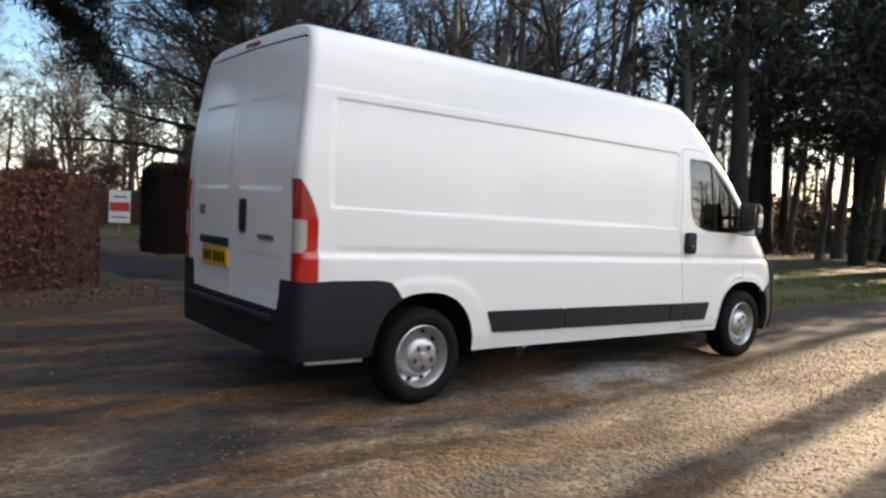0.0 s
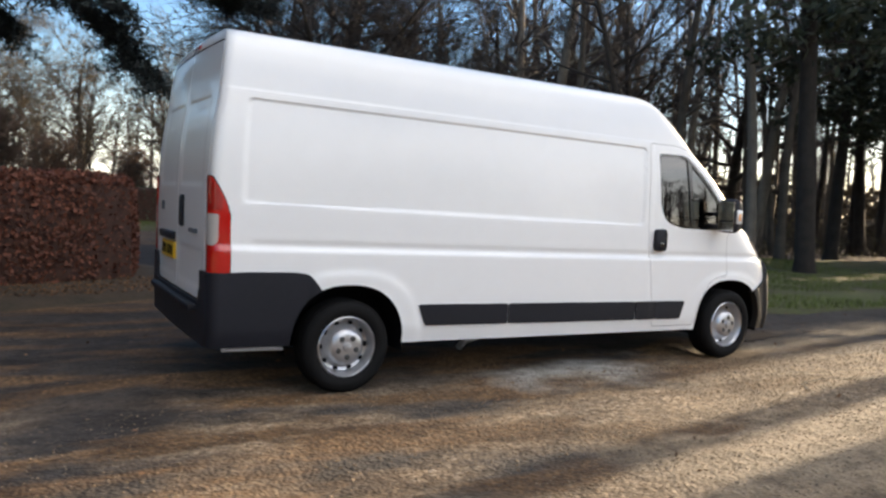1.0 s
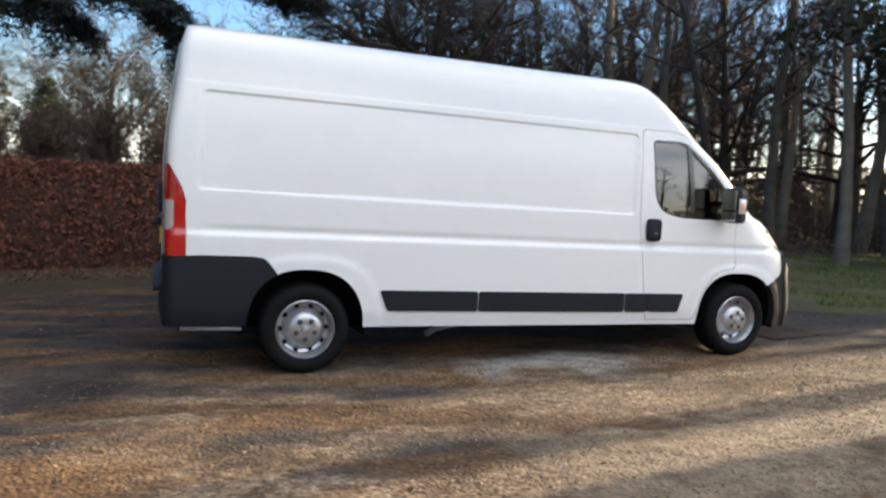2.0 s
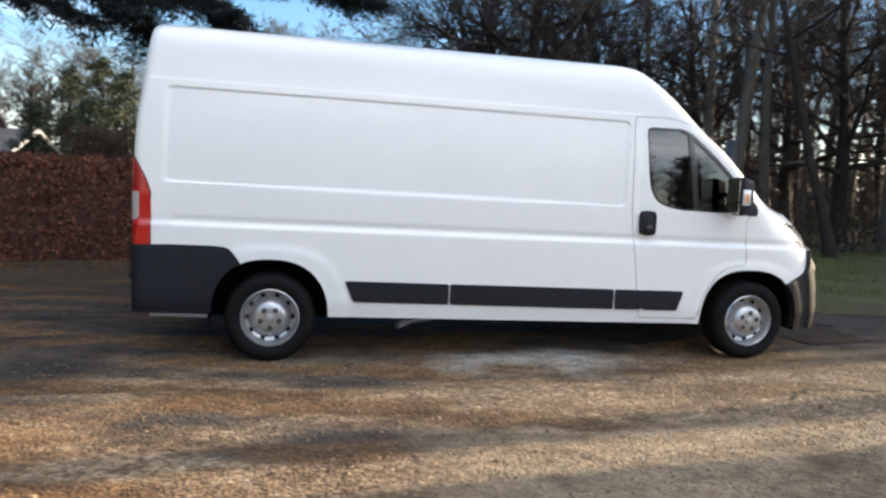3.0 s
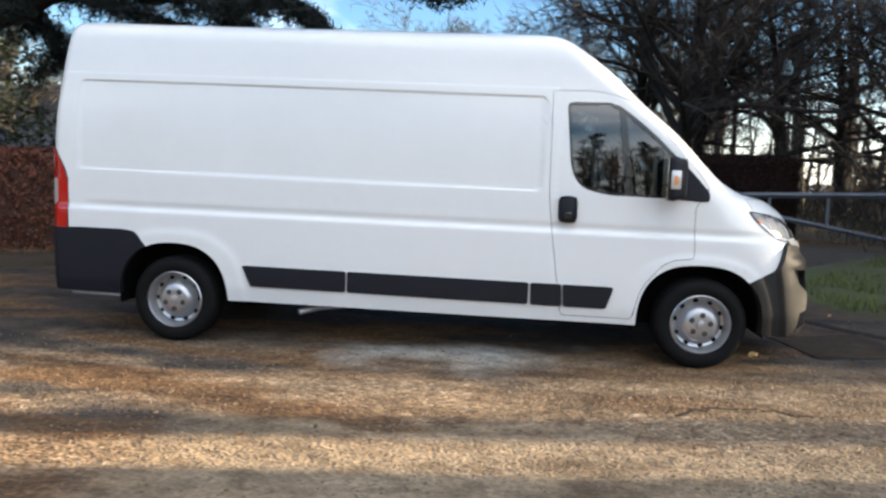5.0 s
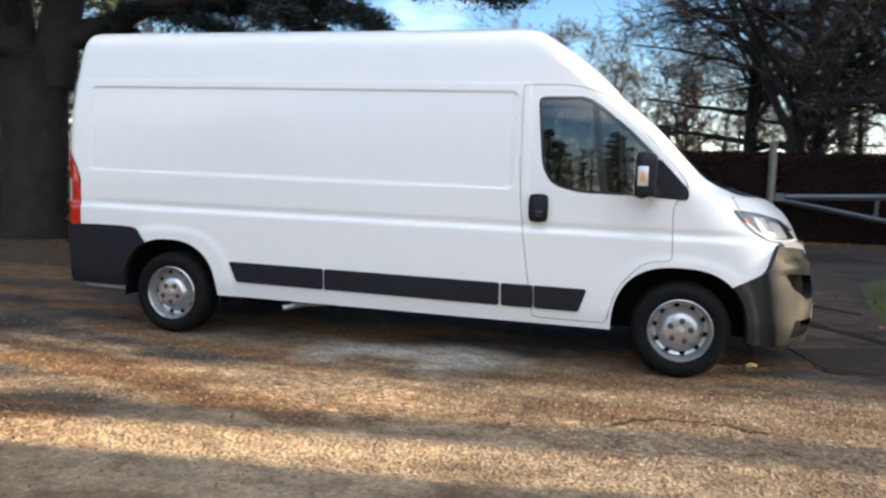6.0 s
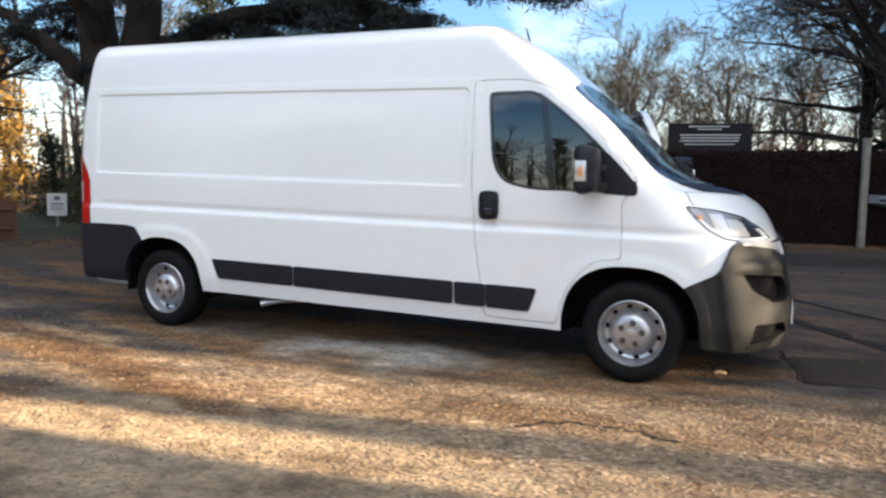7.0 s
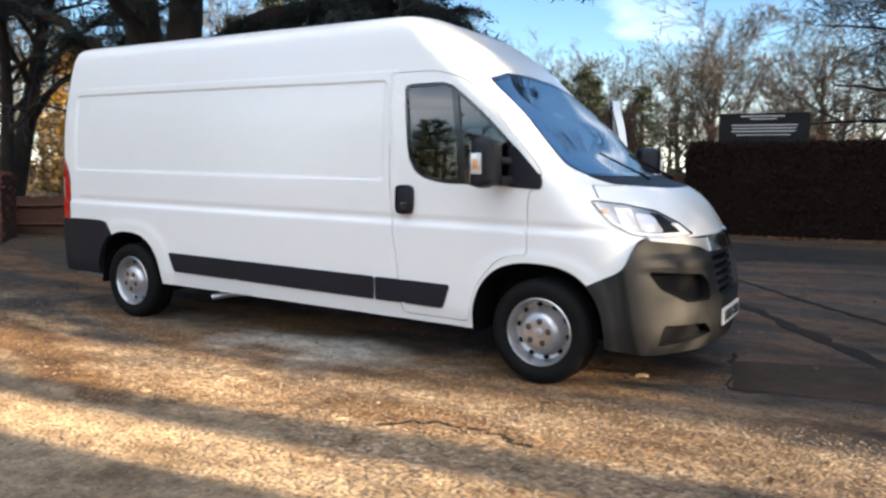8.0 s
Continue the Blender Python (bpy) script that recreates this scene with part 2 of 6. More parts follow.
    swept.operation, swept.inputs[0].default_value = "MULTIPLY", 0.75
    l.new(times(span("X", 1.7, 2.2), span("Y", -2.55, -2.75)), swept.inputs[1])
    base = mixed(swept.outputs[0], base, sandy)
    dry = times(times(span("X", 2.3, 2.7), span("X", 4.1, 3.6)), times(span("Y", -1.45, -1.1), span("Y", -0.45, -0.75)))
    base = mixed(dry, base, pale)
    b_out = mixed(0.6, base, ramp_of(noise_at(0.35, 4), [(0.3, (0.55, 0.53, 0.51)), (0.7, (1, 1, 1))]), "MULTIPLY")
    b_out = mixed(0.75, b_out, ramp_of(noise_at(1.6, 9, (0.7, 1.2, 1)), [(0.36, (0.42, 0.37, 0.33)), (0.5, (0.9, 0.88, 0.86)), (0.66, (1, 1, 1))]), "MULTIPLY")
    b_out = mixed(0.7, b_out, ramp_of(noise_at(6.5, 7, (0.9, 1.1, 1)), [(0.36, (0.50, 0.45, 0.41)), (0.5, (0.95, 0.93, 0.91)), (0.66, (1.25, 1.22, 1.18))]), "MULTIPLY")
    b_out = mixed(0.42, b_out, ramp_of(noise_at(26, 6), [(0.38, (0.50, 0.46, 0.42)), (0.52, (1.0, 0.98, 0.96)), (0.64, (1.4, 1.35, 1.3))]), "MULTIPLY")
    l.new(b_out, b.inputs["Base Color"])
    bump, second = n.new("ShaderNodeBump"), n.new("ShaderNodeBump")
    bump.inputs["Strength"].default_value, bump.inputs["Distance"].default_value = 0.75, 0.013
    l.new(stones.outputs["Distance"], bump.inputs["Height"])
    bump.invert = True
    second.inputs["Strength"].default_value, second.inputs["Distance"].default_value = 0.5, 0.04
    l.new(noise_at(12, 4), second.inputs["Height"])
    l.new(bump.outputs["Normal"], second.inputs["Normal"])
    l.new(second.outputs["Normal"], b.inputs["Normal"])
    return m


DRIVE = ground_material()
TURF = material("winter_turf", (0.075, 0.092, 0.020), 0.9, dark=(0.050, 0.034, 0.018), scale=0.9, bump=0.8, bump_scale=40)
ROAD = material("grey_road_tarmac", (0.050, 0.042, 0.037), 0.85, dark=(0.020, 0.017, 0.015), spec=0.15, scale=1.0, bump=0.3, bump_scale=120)
WOOD_FLOOR = material("woodland_leaf_mould", (0.085, 0.055, 0.032), 0.95, dark=(0.035, 0.027, 0.015), scale=1.5, bump=0.9, bump_scale=20)


# ---- building helpers ----
import functools


def mesh_of(name, verts, faces, mat, smooth=True, sharp=35):
    me = bpy.data.meshes.new(name)
    me.from_pydata([tuple(v) for v in verts], [], faces)
    me.materials.append(mat)
    if smooth and len(me.polygons):
        me.polygons.foreach_set("use_smooth", [True] * len(me.polygons))
        me.set_sharp_from_angle(angle=radians(sharp))
    return me


def bm_mesh(name, bm, mat, smooth=False, sharp=35):
    me = bpy.data.meshes.new(name)
    bmesh.ops.recalc_face_normals(bm, faces=bm.faces)
    bm.to_mesh(me)
    bm.free()
    me.materials.append(mat)
    if smooth:
        me.polygons.foreach_set("use_smooth", [True] * len(me.polygons))
        me.set_sharp_from_angle(angle=radians(sharp))
    return me


def part(name, me, parent, label=""):
    ob = new(name, me)
    ob.parent = parent
    if label:
        tagged(ob, label)
    return ob


def box_bm(x0, y0, z0, x1, y1, z1, bevel=0.0, bm=None):
    bm = bm or bmesh.new()
    made = bmesh.ops.create_cube(bm, size=1, matrix=Matrix.LocRotScale(((x0 + x1) / 2, (y0 + y1) / 2, (z0 + z1) / 2), None, (abs(x1 - x0), abs(y1 - y0), abs(z1 - z0))))
    if bevel:
        es = list({e for v in made["verts"] for e in v.link_edges})
        bmesh.ops.bevel(bm, geom=es, offset=bevel, segments=2, affect="EDGES", profile=0.6)
    return bm


def rod(points, radii, sides=6, verts=None, faces=None):
    """A tapered tube along a line of points, added to lists of verts and faces."""
    verts, faces = ([], []) if verts is None else (verts, faces)
    base = len(verts)
    count = len(points)
    for i, (p, r) in enumerate(zip(points, radii)):
        d = (points[min(i + 1, count - 1)] - points[max(i - 1, 0)]).normalized()
        a = d.orthogonal().normalized() if abs(d.z) > 0.9 else d.cross(Vector((0, 0, 1))).normalized()
        b = d.cross(a)
        for k in range(sides):
            t = 2 * math.pi * k / sides
            verts.append(p + (a * math.cos(t) + b * math.sin(t)) * r)
    for i in range(count - 1):
        for k in range(sides):
            q = (k + 1) % sides
            faces.append((base + i * sides + k, base + i * sides + q, base + (i + 1) * sides + q, base + (i + 1) * sides + k))
    return verts, faces


def poly_dist(poly):
    """Signed distance to a polygon in the plane, positive inside."""
    pts = [(float(a), float(b)) for a, b in poly]
    edges = list(zip(pts, pts[1:] + pts[:1]))
    x0, x1 = min(p[0] for p in pts) - 0.1, max(p[0] for p in pts) + 0.1
    z0, z1 = min(p[1] for p in pts) - 0.1, max(p[1] for p in pts) + 0.1

    sides = [(ax, az, bx - ax, bz - az, 1 / ((bx - ax) ** 2 + (bz - az) ** 2), bz) for (ax, az), (bx, bz) in edges if (ax, az) != (bx, bz)]

    def dist(x, z):
        if x < x0 or x > x1 or z < z0 or z > z1:
            return -0.1
        best, inside = 1e9, False
        for ax, az, ex, ez, inv, bz in sides:
            px, pz = x - ax, z - az
            t = (px * ex + pz * ez) * inv
            if t > 0:
                if t > 1:
                    t = 1
                qx, qz = px - t * ex, pz - t * ez
            else:
                qx, qz = px, pz
            d = qx * qx + qz * qz
            if d < best:
                best = d
            if (az > z) != (bz > z) and px < ex * pz / ez:
                inside = not inside
        return math.sqrt(best) if inside else -math.sqrt(best)
    return dist


def round_poly(poly, radius, steps=4):
    """The polygon with its corners rounded."""
    out, count = [], len(poly)
    for i in range(count):
        p0, p1, p2 = Vector(poly[i - 1]), Vector(poly[i]), Vector(poly[(i + 1) % count])
        r = radius[i] if isinstance(radius, (list, tuple)) else radius
        a = p1 + (p0 - p1).normalized() * min(r, (p0 - p1).length * 0.45)
        b = p1 + (p2 - p1).normalized() * min(r, (p2 - p1).length * 0.45)
        for k in range(steps + 1):
            t = k / steps
            out.append(tuple(a * (1 - t) ** 2 + p1 * 2 * t * (1 - t) + b * t * t))
    return out


def sheet(surface, us, vs, keep=None, off=0.0, thick=0.0):
    """Verts and faces of surface(u, v, off) over a grid, cut where keep(point) is negative, with a rim of the given depth."""
    verts, params, faces = [], [], []
    ids = {}
    nu, nv = len(us), len(vs)
    val = {}
    for i in range(nu):
        for j in range(nv):
            val[i, j] = 1.0 if keep is None else keep(surface(us[i], vs[j], off))

    def corner(i, j):
        if (i, j) not in ids:
            ids[i, j] = len(verts)
            verts.append(surface(us[i], vs[j], off))
            params.append((us[i], vs[j]))
        return ids[i, j]

    def edge(a, b):
        key = (a, b) if a < b else (b, a)
        if key not in ids:
            (i, j), (k, m) = key
            t = val[key[0]] / (val[key[0]] - val[key[1]])
            u, v = us[i] + (us[k] - us[i]) * t, vs[j] + (vs[m] - vs[j]) * t
            ids[key] = len(verts)
            verts.append(surface(u, v, off))
            params.append((u, v))
        return ids[key]
    for i in range(nu - 1):
        for j in range(nv - 1):
            cs = ((i, j), (i + 1, j), (i + 1, j + 1), (i, j + 1))
            pos = [val[c] >= 0 for c in cs]
            if not any(pos):
                continue
            f = []
            for c, d, p, q in zip(cs, cs[1:] + cs[:1], pos, pos[1:] + pos[:1]):
                if p:
                    f.append(corner(*c))
                if p != q:
                    f.append(edge(c, d))
            if len(f) > 2:
                faces.append(tuple(f))
    if thick:
        seen = {}
        for f in faces:
            for a, b in zip(f, f[1:] + f[:1]):
                seen[(min(a, b), max(a, b))] = None if (min(a, b), max(a, b)) in seen else (a, b)
        inner = {}
        for e in seen.values():
            if e is None:
                continue
            for a in e:
                if a not in inner:
                    inner[a] = len(verts)
                    verts.append(surface(*params[a], off - thick))
            faces.append((e[1], e[0], inner[e[0]], inner[e[1]]))
    return verts, faces


def spread(a, b, step):
    count = max(1, round((b - a) / step))
    return [a + (b - a) * i / count for i in range(count + 1)]


def curve_at(points):
    """A smooth line through (at, value) pairs."""
    xs, ys = [p[0] for p in points], [p[1] for p in points]

    @functools.lru_cache(maxsize=None)
    def f(x):
        if x <= xs[0]:
            return ys[0]
        if x >= xs[-1]:
            return ys[-1]
        i = next(k for k in range(len(xs) - 1) if xs[k + 1] >= x)
        h = xs[i + 1] - xs[i]
        t = (x - xs[i]) / h
        d = lambda k: (ys[min(k + 1, len(ys) - 1)] - ys[max(k - 1, 0)]) / (xs[min(k + 1, len(xs) - 1)] - xs[max(k - 1, 0)])
        return (2 * t ** 3 - 3 * t ** 2 + 1) * ys[i] + (t ** 3 - 2 * t ** 2 + t) * h * d(i) + (3 * t ** 2 - 2 * t ** 3) * ys[i + 1] + (t ** 3 - t ** 2) * h * d(i + 1)
    return f


def step(a, b, x):
    t = max(0.0, min(1.0, (x - a) / (b - a)))
    return t * t * (3 - 2 * t)


# ---- the van: x from tail to nose, right side towards -y, nose-down by its rake ----
RAKE = 0.0125
NOSE = curve_at([(0.2, 5.93), (0.32, 5.975), (0.55, 6.0), (0.8, 5.965), (0.9, 5.92), (1.0, 5.885), (1.1, 5.84), (1.18, 5.79), (1.24, 5.72), (1.29, 5.63), (1.34, 5.45), (1.42, 5.27), (1.51, 5.13), (1.75, 4.88), (1.97, 4.62), (2.2, 4.37), (2.38, 4.12), (2.46, 3.99), (2.51, 3.85), (2.545, 3.58)])
SHOULDER = curve_at([(0.2, 5.30), (0.9, 5.28), (1.05, 5.18), (1.2, 5.05), (1.34, 4.97), (1.51, 4.86), (1.75, 4.61), (1.97, 4.30), (2.2, 3.99), (2.4, 3.80), (2.545, 3.40)])
TAIL = curve_at([(0.2, 0.04), (0.84, 0.035), (1.5, 0.035), (1.75, 0.05), (2.05, 0.09), (2.18, 0.105), (2.36, 0.130), (2.44, 0.155), (2.50, 0.215), (2.545, 0.48)])
HALF = curve_at([(0.25, 0.955), (0.34, 0.978), (0.45, 0.99), (0.9, 0.997), (1.3, 0.995), (1.75, 0.98), (2.0, 0.958), (2.18, 0.934), (2.29, 0.912), (2.37, 0.885), (2.42, 0.845), (2.455, 0.77), (2.487, 0.61), (2.525, 0.32), (2.545, 0.02)])
FRONT_N = curve_at([(0.2, 2.7), (1.0, 2.5), (1.3, 2.35), (1.42, 2.8), (1.51, 3.4), (1.75, 4.1), (2.0, 4.4), (2.2, 4.9), (2.5, 4.9)])
panel_edge = poly_dist(round_poly([(0.235, 1.305), (3.84, 1.29), (3.86, 1.992), (0.26, 2.0)], 0.05))

back_panel = poly_dist(round_poly([(0.08, 1.40), (0.78, 1.40), (0.74, 2.02), (0.08, 2.02)], 0.05))
back_low = poly_dist(round_poly([(0.06, 0.70), (0.80, 0.70), (0.80, 0.98), (0.06, 0.98)], 0.04))


def emboss(x, z):
    """How far the side stands proud of its plain form: pressed panels, waist line and wheel-arch flares."""
    e = 0.0
    d = panel_edge(x, z) if 0.1 < x < 4.0 and 1.2 < z < 2.1 else -1
    e -= 0.011 * step(-0.002, 0.014, d)
    e += 0.004 * step(2.058, 2.046, z) if x < 3.95 else 0
    e += 0.015 * step(1.03, 0.985, z)
    e -= 0.009 * step(1.075, 1.035, z) * step(0.99, 1.02, z) * step(0.26, 0.34, x)
    for ax, az, r in ((1.03, 0.30, 0.57), (5.02, 0.33, 0.55)):
        q = (abs(x - ax) ** 2.6 + abs(z - az) ** 2.6) ** (1 / 2.6)
        e += 0.009 * step(r + 0.02, r - 0.05, q) * step(0.70, 0.74, x)
    e -= 0.010 * step(0.47, 0.33, z)
    return e


def body(s, z, off=0.0):
    """The van's skin, right half: s 0 to 1 along the side, 1 to 2 round to the nose's middle, 0 to -1 round to the tail's middle."""
    w, back, front, shoulder = HALF(z), TAIL(z), NOSE(z), SHOULDER(z)
    if 0 <= s <= 1:
        x0 = back + 0.058
        x = x0 + s * (shoulder - x0)
        y = w + emboss(x, z) + off
    elif s > 1:
        a, n = (s - 1) * math.pi / 2, FRONT_N(z)
        x = shoulder + (front - shoulder + off) * math.sin(a) ** (2 / n)
        y = (w + emboss(x, z) * step(0.3, 0.95, math.cos(a)) + off) * math.cos(a) ** (2 / n) if s < 2 else 0.0
    else:
        t = -s / 0.35
        if t < 1:
            a = t * math.pi / 2
            x = back + 0.058 - (0.058 + off) * math.sin(a)
            y = w - 0.045 + (0.045 + emboss(x, z) + off) * math.cos(a)
        else:
            x = back - off
            y = (w - 0.045) * (1 + s) / 0.65
        for d in (back_panel(y, z), back_low(y, z)):
            x += 0.006 * step(-0.004, 0.024, d)
        x += 0.016 * (min(1.0, y / w) ** 2 - 1) if w > 0.1 else 0
    return Vector((x, -y, z))


def mirrored(verts, faces):
    count = len(verts)
    return list(verts) + [Vector((v[0], -v[1], v[2])) for v in verts], list(faces) + [tuple(i + count for i in reversed(f)) for f in faces]


def raked(verts):
    return [Vector((v[0], v[1], v[2] - RAKE * (v[0] - 3.0))) for v in verts]


S_REAR, S_SIDE, S_FRONT = spread(-1, -0.35, 1 / 40) + spread(-0.35, 0, 1 / 20)[1:], spread(0, 0.86, 1 / 230) + spread(0.86, 1, 1 / 480)[1:], spread(1, 2, 1 / 60)
ZS = spread(0.33, 0.9, 0.02) + spread(0.9, 1.42, 0.013)[1:] + spread(1.42, 1.96, 0.022)[1:] + spread(1.96, 2.08, 0.008)[1:] + spread(2.08, 2.30, 0.022)[1:] + spread(2.30, 2.545, 0.01)[1:]

ARCH_R = lambda x, z: 0.435 - (abs(x - 1.015) ** 2.4 + (max(0, z - 0.30) * 0.94) ** 2.4) ** (1 / 2.4)
ARCH_F = lambda x, z: 0.455 - (abs(x - 5.03) ** 2.5 + (max(0, z - 0.33) * 0.96) ** 2.5) ** (1 / 2.5)
DOOR = round_poly([(3.90, 2.035), (4.22, 2.04), (4.42, 2.0), (4.56, 1.92), (4.75, 1.72), (4.98, 1.47), (5.06, 1.36), (4.96, 1.22), (4.97, 0.85), (4.78, 0.83), (4.60, 0.62), (4.54, 0.375), (4.02, 0.375), (3.95, 0.85), (3.90, 1.27)], [0.03, 0.05, 0.08, 0.05, 0.1, 0.05, 0.04, 0.03, 0.03, 0.09, 0.1, 0.03, 0.03, 0.2, 0.1])
DOOR_GLASS = round_poly([(4.005, 1.955), (4.34, 1.96), (4.43, 1.905), (4.66, 1.72), (4.83, 1.56), (4.85, 1.28), (4.32, 1.285), (4.13, 1.33), (4.05, 1.45)], [0.05, 0.04, 0.06, 0.05, 0.03, 0.03, 0.08, 0.08, 0.1])
SAIL = round_poly([(4.83, 1.57), (4.96, 1.44), (5.06, 1.33), (5.055, 1.265), (4.82, 1.275)], 0.025)
SCREEN_EDGE = round_poly([(-0.78, 1.345), (-0.40, 1.35), (0.40, 1.35), (0.78, 1.345), (0.855, 1.42), (0.84, 1.60), (0.77, 1.995), (0.42, 2.07), (0.0, 2.09), (-0.42, 2.07), (-0.77, 1.995), (-0.84, 1.60), (-0.855, 1.42)], 0.03)
in_door, in_glass, in_sail, in_screen = poly_dist(DOOR), poly_dist(DOOR_GLASS), poly_dist(SAIL), poly_dist(SCREEN_EDGE)
GAP = 0.0022


def on_screen(p):
    return in_screen(p[1], p[2]) if p[0] > 4.3 else -1


TAIL_LAMP = round_poly([(-0.2, 1.47), (0.035, 1.465), (0.075, 1.40), (0.125, 1.31), (0.158, 1.20), (0.158, 0.842), (-0.2, 0.842)], [0.01, 0.01, 0.03, 0.04, 0.05, 0.01, 0.01])
HEAD_LAMP = round_poly([(5.35, 1.215), (5.53, 1.195), (5.68, 1.155), (5.79, 1.08), (5.86, 1.0), (5.70, 0.995), (5.60, 1.01), (5.50, 1.065), (5.41, 1.145)], 0.02)
BONNET = round_poly([(-0.88, 1.300), (-0.91, 1.215), (-0.80, 1.16), (-0.62, 1.02), (-0.50, 0.985), (0.50, 0.985), (0.62, 1.02), (0.80, 1.16), (0.91, 1.215), (0.88, 1.300), (0.62, 1.298), (0.30, 1.283), (-0.30, 1.283), (-0.62, 1.298)], 0.02)
UPPER_INTAKE = round_poly([(-0.92, 0.80), (-0.52, 0.765), (-0.45, 0.70), (-0.45, 0.60), (-0.70, 0.605), (-0.86, 0.69)], 0.025)
FOG_RECESS = round_poly([(-0.85, 0.475), (-0.50, 0.46), (-0.40, 0.385), (-0.87, 0.345)], 0.025)
GRILLE = round_poly([(-0.36, 0.875), (0.36, 0.875), (0.30, 0.62), (0.20, 0.59), (-0.20, 0.59), (-0.30, 0.62)], 0.03)
CHROME_BAR = round_poly([(-0.86, 1.012), (-0.60, 0.992), (-0.40, 0.975), (0.0, 0.97), (0.0, 0.90), (-0.34, 0.89), (-0.44, 0.925), (-0.62, 0.952), (-0.85, 0.978)], 0.01)
in_tail, in_head, in_bonnet = poly_dist(TAIL_LAMP), poly_dist(HEAD_LAMP), poly_dist(BONNET)
in_upper, in_fog, in_grille, in_chrome = poly_dist(UPPER_INTAKE), poly_dist(FOG_RECESS), poly_dist(GRILLE), poly_dist(CHROME_BAR)
in_back_door = poly_dist(round_poly([(0.003, 0.635), (0.845, 0.635), (0.85, 1.45), (0.90, 1.53), (0.892, 2.0), (0.835, 2.372), (0.003, 2.385)], [0.005, 0.02, 0.03, 0.03, 0.05, 0.05, 0.005]))
FRONT_SPLIT = curve_at([(5.30, 0.665), (5.36, 0.69), (5.47, 0.745), (5.575, 0.80), (5.605, 0.84), (5.655, 0.97), (5.70, 0.988), (5.86, 0.985), (6.1, 0.985)])
REAR_BUMPER_TOP = curve_at([(0.0, 0.84), (0.685, 0.84), (0.80, 0.72), (1.0, 0.5)])


def tail_area(p):
    """Right tail lamp: on the side by its outline, round the corner as far as the rear door."""
    d = in_tail(p[0], p[2])
    return min(d, -p[1] - 0.925 + 0.10 * max(0, p[2] - 1.2))


def keep_right(p):
    x, y, z = p
    v = 1.0
    if x < 2.0:
        v = min(v, -ARCH_R(x, z))
        if x < 0.3:
            v = min(v, -in_back_door(-y, z) - 0.011 if x < 0.25 and -y < 0.93 else 1)
        if x < 1.0:
            v = min(v, z - REAR_BUMPER_TOP(x) + 0.03 if -y > 0.80 else z - 0.60)
    if x > 3.7:
        v = min(v, -ARCH_F(x, z))
        if x < 5.2 and y < -0.5:
            v = min(v, -in_door(x, z) - GAP)
        if x > 4.3:
            v = min(v, -on_screen(p))
        if x > 5.0 and 0.9 < z < 1.4:
            v = min(v, -in_bonnet(y, z) - GAP)
        if x > 5.3:
            v = min(v, z - FRONT_SPLIT(x) + 0.02)
    return v


def bumper_area(p):
    x, y, z = p
    return min(FRONT_SPLIT(x) - z, -ARCH_F(x, z), -in_upper(y, z), -in_fog(y, z), -in_grille(y, z), x - 5.25, z - 0.295 - 0.3 * max(0, 5.75 - x) ** 2)


def cheek(s, z, off=0.0):
    """The front bumper's skin: the nose with a raised crease down each cheek and a shelf over the upper intakes."""
    p = body(s, z, off)
    ridge = 5.585 + 0.17 * (0.80 - z)
    out = 0.024 * step(ridge - 0.035, ridge, p.x) * step(ridge + 0.20, ridge + 0.02, p.x)
    out += 0.014 * step(0.905, 0.86, z) * step(0.78, 0.84, z) * step(5.60, 5.75, p.x)
    return body(s, z, off + out) if out else p


def rear_bumper_area(p):
    x, y, z = p
    top = REAR_BUMPER_TOP(x) - z if -y > 0.79 else 0.625 - z
    return min(top, -ARCH_R(x, z) - 0.0, 0.9 - x)


def lathe(profile, sides=48, axis_y=True):
    """A turned form from (radius, along) pairs, round the y axis."""
    verts, faces = [], []
    for r, h in profile:
        for k in range(sides):
            t = 2 * math.pi * k / sides
            verts.append(Vector((r * math.cos(t), h, r * math.sin(t))))
    for i in range(len(profile) - 1):
        for k in range(sides):
            q = (k + 1) % sides
            faces.append((i * sides + k, i * sides + q, (i + 1) * sides + q, (i + 1) * sides + k))
    return verts, faces


def disc(cx, cy, cz, r, ry=1.0, sides=14, turn=0.0, dome=0.0):
    """A small round plate facing -y, slightly domed."""
    verts, faces = [Vector((cx, cy - dome, cz))], []
    for ring, (f, d) in enumerate(((0.7, 0.7), (1.0, 0.0))):
        for k in range(sides):
            t = 2 * math.pi * k / sides
            a, b = r * f * math.cos(t), r * f * ry * math.sin(t)
            verts.append(Vector((cx + a * math.cos(turn) - b * math.sin(turn), cy - dome * d, cz + a * math.sin(turn) + b * math.cos(turn))))
    for k in range(sides):
        q = (k + 1) % sides
        faces.append((0, 1 + k, 1 + q))
        faces.append((1 + k, 1 + sides + k, 1 + sides + q, 1 + q))
    return verts, faces


def joined(*pieces):
    verts, faces = [], []
    for v, f in pieces:
        base = len(verts)
        verts += v
        faces += [tuple(i + base for i in face) for face in f]
    return verts, faces


